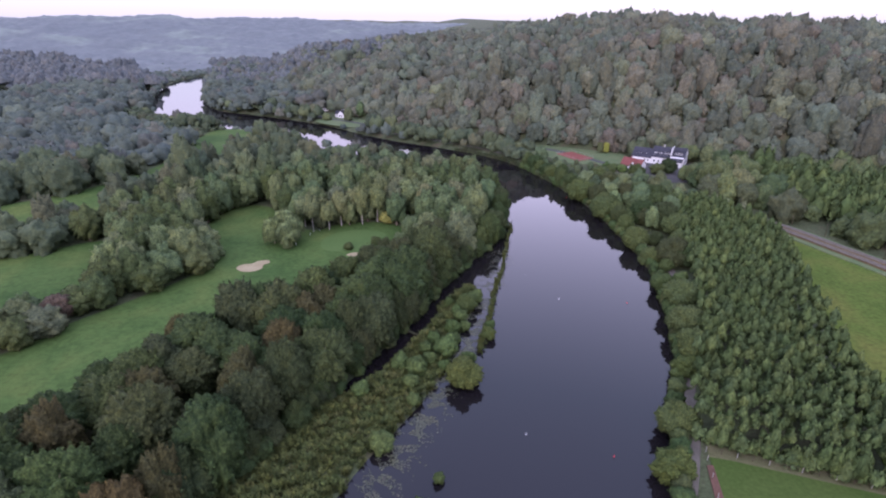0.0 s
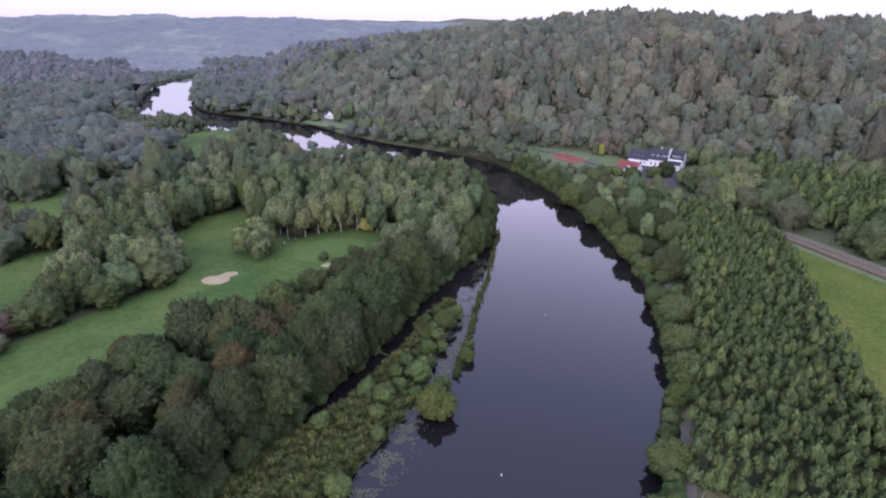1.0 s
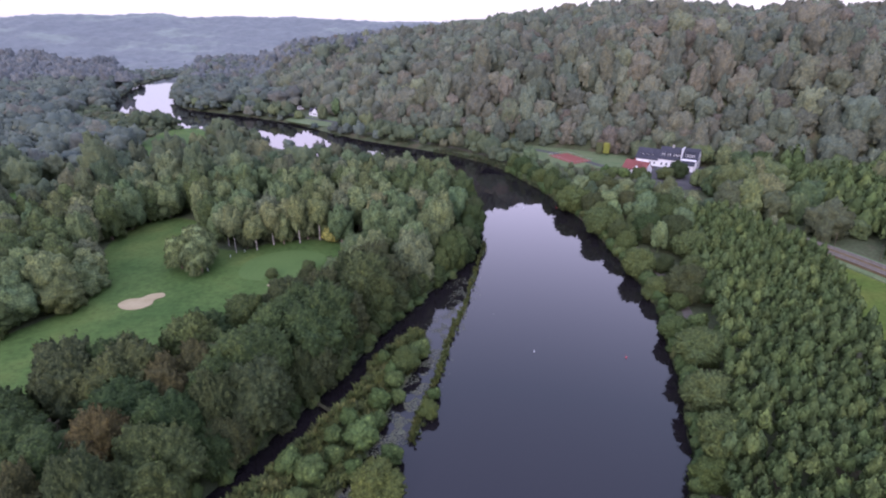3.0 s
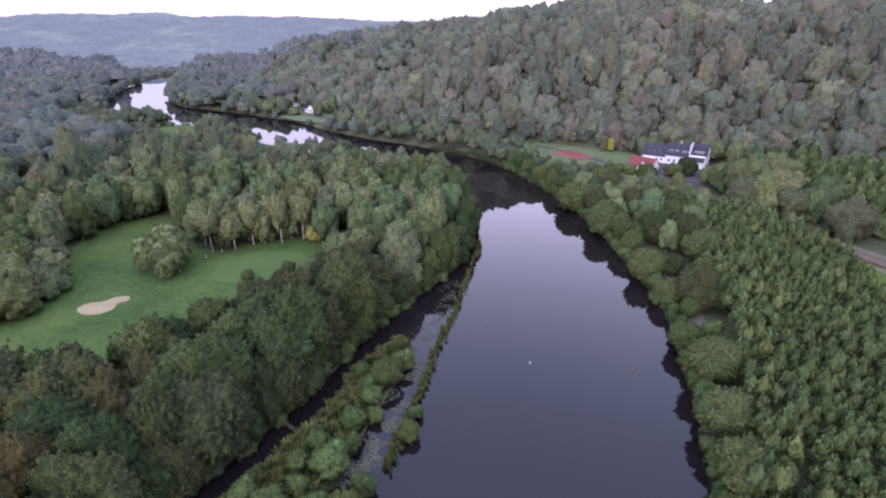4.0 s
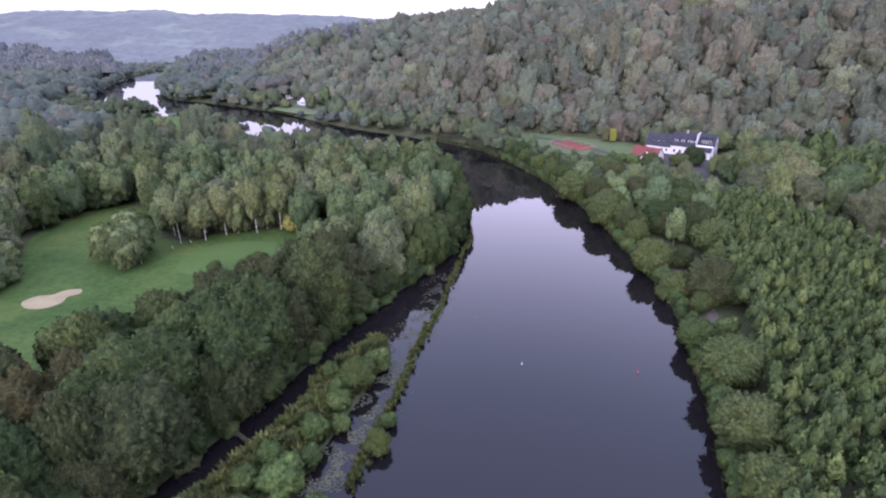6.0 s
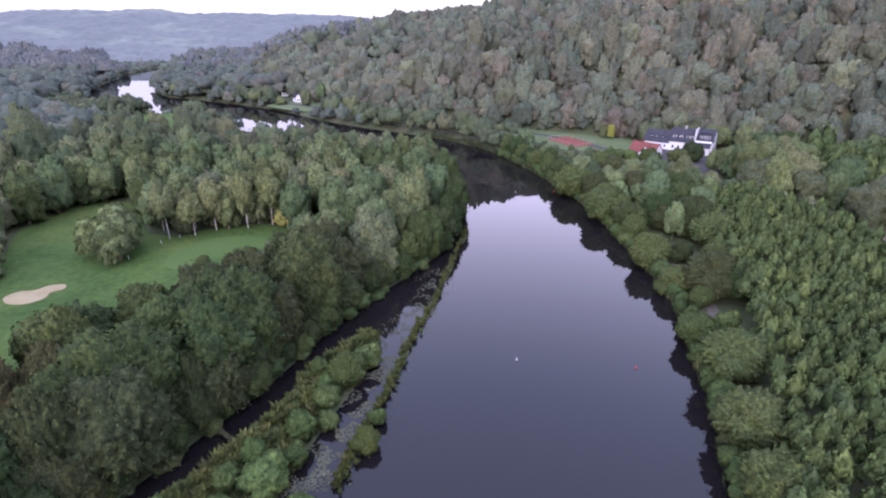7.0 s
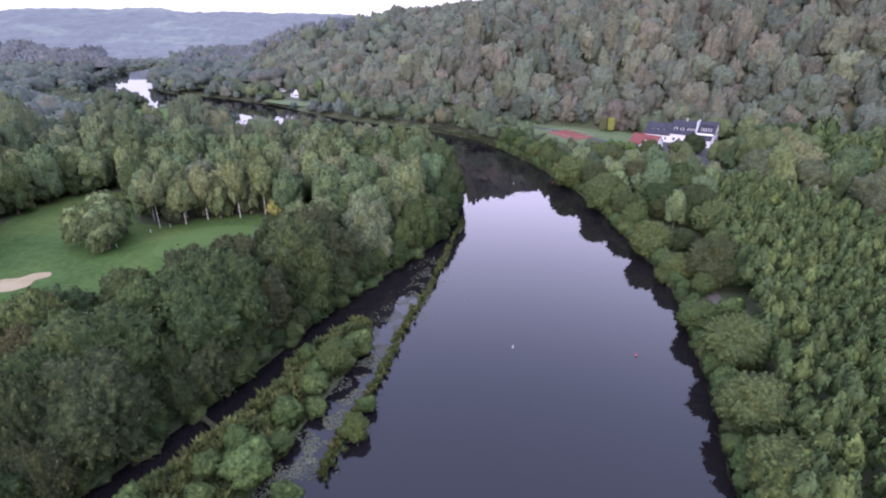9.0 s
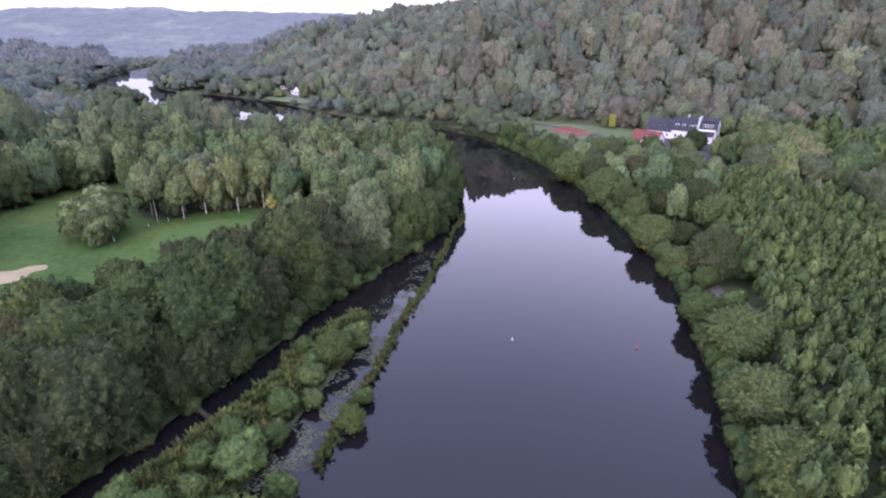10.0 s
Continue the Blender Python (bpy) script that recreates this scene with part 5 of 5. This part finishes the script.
bmesh.ops.translate(wing, verts=wing.verts, vec=(9.0, -2.0, 0.0))
part("wing", wing, M_WHITE, red, "white gabled wing")
wr = gable_roof(0, 6, -2.5, 2.5, 2.15, 4.75, 0.22, 0.4)
bmesh.ops.rotate(wr, verts=wr.verts, matrix=Matrix.Rotation(math.pi / 2, 3, "Z"))
bmesh.ops.translate(wr, verts=wr.verts, vec=(9.0, -2.0, 0.0))
part("wing_roof", wr, M_REDTILE, red, "red tiled roof")
for u in (1.2, 3.8):
    window(red, u, u + 1.2, 0.7, 1.8, 0)
window(red, 8.4, 9.6, 0.6, 1.8, -2.0)
window(red, 8.5, 9.5, 2.5, 3.5, -2.0)
part("chimney", box(4.0, 4.8, 4.2, 5.0, 4.4, 6.2, 0.03), M_REDTILE, red)


def cottage(x, y, ux, uy, length, depth, eave, ridge, roof_mat, label, gable_windows=True):
    h = tagged(empty("house", at_angle(x, y, 1.9, ux, uy)), label, "house")
    part("wall", gable_body(0, length, 0, depth, eave, ridge), M_WHITE, h)
    part("roof", gable_roof(0, length, 0, depth, eave + 0.05, ridge + 0.05, 0.2, 0.35), roof_mat, h)
    n = max(2, int(length / 2.6))
    for k in range(n):
        c = (k + 0.5) * length / n
        window(h, c - 0.5, c + 0.5, 0.9, 2.1, 0)
    if gable_windows:
        for v in (depth * 0.3, depth * 0.6):
            part("pane", box(-0.05, 0.03, v, v + 0.9, 1.0, 2.2), M_PANE, h)
            part("pane", box(length - 0.03, length + 0.05, v, v + 0.9, 1.0, 2.2), M_PANE, h)
    part("chimney", box(length * 0.6, length * 0.6 + 0.7, depth * 0.4, depth * 0.4 + 0.7, ridge - 0.6, ridge + 0.9, 0.03), M_CONCRETE, h)
    return h


cottage(-80, 446, 0.35, 0.94, 7.5, 5.5, 2.9, 5.6, M_SLATE, "white gabled house near the far river bank")
cottage(-88, 452, 0.94, -0.35, 7, 5, 2.6, 4.6, M_SLATE, "low white annex beside the riverside house")
cottage(-104, 480, 0.9, 0.3, 5, 4, 3.2, 5.2, M_SLATE, "small white hut on the far bank")
cottage(-26, 311, 0.9, -0.45, 8, 5, 2.4, 4.4, M_CONCRETE, "low white hut with a pale grey roof among the riverside trees")
cottage(-160, 688, 0.95, -0.2, 26, 10, 5.5, 9.5, M_REDTILE, "far building with a reddish roof below the hill")
cottage(-128, 682, 0.95, -0.2, 14, 8, 5.0, 6.6, M_SLATE, "far white building below the hill")
cottage(-210, 700, 0.95, -0.2, 6, 6, 4.0, 7.0, M_SLATE, "far small white house among trees")


# ---- parked vehicles ----


def car(x, y, turn, paint, label, van=False):
    root = tagged(empty("van" if van else "car", pose(x, y, 1.97, 0, 0, turn)), label, "van" if van else "car")
    length, width, h = (5.2, 2.0, 2.3) if van else (4.3, 1.8, 1.45)
    bm = bmesh.new()
    prof = [(0, 0.35), (0, 0.85), (0.9, 0.95), (1.6, h), (length, h), (length, 0.35)] if van else [(0, 0.35), (0, 0.75), (1.1, 0.9), (1.8, h), (3.5, h), (4.25, 0.95), (4.3, 0.35)]
    a, b2 = [[bm.verts.new((px, w, pz)) for px, pz in prof] for w in (-width / 2, width / 2)]
    bm.faces.new(a)
    bm.faces.new(b2[::-1])
    for i in range(len(prof)):
        j = (i + 1) % len(prof)
        bm.faces.new((a[i], b2[i], b2[j], a[j]))
    bmesh.ops.bevel(bm, geom=bm.edges[:], offset=0.08, segments=2, affect="EDGES")
    part("body", bm, paint, root)
    part("windscreen", box(1.25, 1.55, -width * 0.4, width * 0.4, 1.0, h - 0.2, 0.05), M_PANE, root)
    for s in (-1, 1):
        part("side_window", box(1.8, length * 0.78, s * (width / 2 + 0.01) - 0.02, s * (width / 2 + 0.01) + 0.02, 0.98, h - 0.2), M_PANE, root)
        for wx in (0.85, length - 0.9):
            w = add_tube(bmesh.new(), (wx, s * (width / 2 - 0.2), 0.32), (wx, s * (width / 2 + 0.02), 0.32), 0.32, 0.32, 14)
            part("wheel", w, M_RUBBER, root)
    return root


car(141, 290, 40, M_CARPAINT, "white car parked in the yard")
car(144, 286, 44, M_CARDARK, "dark car parked in the yard")
car(138.5, 281, 20, M_CARPAINT, "white car parked beside the trees")
car(134, 277, 60, M_CARDARK, "dark car parked beside the house")

# two clipped trees by the road
for k, (x, y, m, lab) in enumerate(((95.5, 327, M_BIRCHLEAF, "tall box-clipped green tree by the road"), (99.0, 326, M_CLIPPED, "tall box-clipped bright yellow-green tree by the road"))):
    r2 = np.random.default_rng(200 + k)
    bm = box(-1.6, 1.6, -1.2, 1.2, 0.8, 6.2, 0.35)
    bmesh.ops.subdivide_edges(bm, edges=bm.edges[:], cuts=3, use_grid_fill=True)
    for v in bm.verts:
        v.co += Vector(r2.uniform(-0.13, 0.13, 3))
    root = tagged(empty("clipped_tree", pose(x, y, 1.9, 0, 0, -20)), lab, "tree", "clipped trees")
    part("crown", bm, m, root)
    part("trunk", add_tube(bmesh.new(), (0, 0, -0.3), (0, 0, 1.0), 0.18, 0.15), M_BARK, root)

# ---- railway ----
t = np.gradient(RAIL_LINE, axis=0)
t /= np.linalg.norm(t, axis=1)[:, None]
side = np.stack([-t[:, 1], t[:, 0]], 1)
for off in (-2.9, -1.45, 1.45, 2.9):
    ribbon("rail", RAIL_LINE + side * off, 0.04, 3.2, M_STEEL, "worn steel rail on the ballast", "rail", None, 0.19)


def line_pole(x, y, h):
    root = tagged(empty("line_pole", pose(x, y, 2.4)), "grey mast beside the railway", "pole", "railway masts")
    part("mast", add_tube(bmesh.new(), (0, 0, 0), (0, 0, h), 0.10, 0.07, 8), M_TIMBER, root)
    part("bracket", add_tube(bmesh.new(), (0, 0, h * 0.92), (-1.2, -0.6, h * 0.96), 0.06, 0.05, 6), M_STEEL, root)
    return root


for x, y, h in ((136.5, 199, 4.6), (142.5, 188, 5.4), (149.5, 168, 5.4), (127, 220, 5.0), (113, 246, 5.0)):
    line_pole(x, y, h)

# ---- river things ----


def buoy(x, y, material, label):
    root = tagged(empty("buoy", pose(x, y, 0)), label, "buoy", "river buoys")
    bm = bmesh.new()
    bmesh.ops.create_uvsphere(bm, u_segments=16, v_segments=10, radius=0.15)
    bmesh.ops.translate(bm, verts=bm.verts, vec=(0, 0, 0.10))
    part("float", bm, material, root)
    part("top_mark", add_tube(bmesh.new(), (0, 0, 0.3), (0, 0, 0.55), 0.05, 0.04, 8), material, root)


for x, y in ((17, 86), (34.8, 143), (45, 242)):
    buoy(x, y, M_BUOYW, "small white mooring buoy floating on the river")
for x, y in ((33, 80), (54.5, 141), (58, 243)):
    buoy(x, y, M_RED, "small red mooring buoy floating on the river")

weir = tagged(empty("footbridge", at_angle(-11.2, 126.2, 0.5, 0.78, -0.62)), "narrow weathered timber weir across the side channel", "weir")
for k in range(3):
    part("beam", box(0, 9.0, -0.27 + k * 0.2, -0.13 + k * 0.2, -0.1, 0.06), M_MOSSY, weir)
for k in range(18):
    part("plank", box(0.02 + k * 0.5, 0.46 + k * 0.5, -0.32, 0.32, 0.064, 0.12), M_MOSSY, weir)
for k in range(4):
    for s in (-0.28, 0.28):
        part("post", add_tube(bmesh.new(), (0.6 + k * 2.6, s, -1.6), (0.6 + k * 2.6, s, 0.6), 0.09, 0.08, 7), M_MOSSY, weir)

snag = tagged(empty("dead_branch", pose(27.6, 204.4, 0.2)), "bleached dead branch upright at the dike's tip", "branch")
bm = add_tube(bmesh.new(), (0, 0, -0.8), (0.25, 0.1, 2.6), 0.14, 0.06, 7)
add_tube(bm, (0.12, 0.05, 1.2), (0.6, 0.5, 2.2), 0.06, 0.03, 6)
add_tube(bm, (0.18, 0.07, 1.7), (-0.3, -0.1, 2.5), 0.05, 0.02, 6)
part("stem", bm, M_TIMBER, snag)

# lily leaves drift between the marshy strip and the dike
r3 = np.random.default_rng(31)
east = curve_through([(-12, 70), (-9, 80), (-5, 88), (-1.5, 97), (2, 108), (6, 117), (8.5, 124), (10.5, 134), (13, 146), (17, 158), (21, 176)], 6)
vs, fs, tint = [], [], []
for k in range(9000):
    c = east[r3.integers(len(east))] + r3.normal(0, 1, 2) * (1.7, 3.0)
    wob = noise.noise((c[0] * 0.35, c[1] * 0.35, 0.0))
    if wob < -0.05 or inside(c[None], STRIP)[0]:
        continue
    a0, rad2, n = r3.uniform(0, 6.28), r3.uniform(0.09, 0.2), 7
    b0 = len(vs)
    for j in range(n):
        a = a0 + 0.35 + j * (math.tau - 0.7) / (n - 1)
        vs.append((c[0] + rad2 * math.cos(a), c[1] + rad2 * math.sin(a), 0.018 + r3.uniform(0, 0.02)))
    vs.append((c[0], c[1], 0.014))
    fs.append(list(range(b0, b0 + n + 1)))
    tint.append(r3.random())
tagged(new("lily_pads", from_arrays("lily_pads", vs, fs, M_LILY, tint)), "pale floating lily leaves in quiet water beside the dike", "water plants", kind="stuff")

# ---- paddock fence ----
fence = tagged(empty("fence", pose(50, 79.5, 1.9)), "low wooden post fence with wires beside the paddock", "fence")
run = Vector((30, -10.5, 0))
posts = 13
for k in range(posts):
    p0 = run * (k / (posts - 1))
    part("post", add_tube(bmesh.new(), (p0.x, p0.y, -0.4), (p0.x, p0.y, 1.2), 0.06, 0.05, 7), M_CONCRETE if k % 2 == 0 else M_TIMBER, fence)
for z in (0.5, 0.9, 1.15):
    part("wire", add_tube(bmesh.new(), (0, 0, z), (run.x, run.y, z), 0.02, 0.02, 5), M_TIMBER, fence)
side_fence = tagged(empty("fence", pose(49.4, 77.5, 1.9)), "short row of pale posts beside the earth strip", "fence")
for k in range(4):
    part("post", add_tube(bmesh.new(), (-k * 1.1, -k * 4.4, -0.4), (-k * 1.1, -k * 4.4, 1.1), 0.06, 0.05, 7), M_CONCRETE, side_fence)

# court fence
cf = tagged(empty("court_fence", pose(0, 0, 2.0)), "thin pale fence round the clay court", "fence")
for i in range(4):
    a, b2 = COURT[i], COURT[(i + 1) % 4]
    for k in range(5):
        c = a + (b2 - a) * k / 5
        part("post", add_tube(bmesh.new(), (c[0], c[1], -0.3), (c[0], c[1], 1.1), 0.05, 0.05, 6), M_CONCRETE, cf)
    part("top_rail", add_tube(bmesh.new(), (*a, 1.05), (*b2, 1.05), 0.04, 0.04, 6), M_CONCRETE, cf)

# marker posts on the golf course
for x, y in ((-52.5, 180.1), (-49.5, 189.6), (-46.6, 193.6)):
    post = tagged(empty("marker_post", pose(x, y, 1.9, 3, -4, 0)), "short white marker post at the fairway's edge", "post", "golf marker posts")
    part("shaft", add_tube(bmesh.new(), (0, 0, -0.3), (0, 0, 1.0), 0.07, 0.06, 8), M_FRAME, post)
    part("cap", add_tube(bmesh.new(), (0, 0, 1.002), (0, 0, 1.1), 0.075, 0.04, 8), M_TIMBER, post, "dark cap")
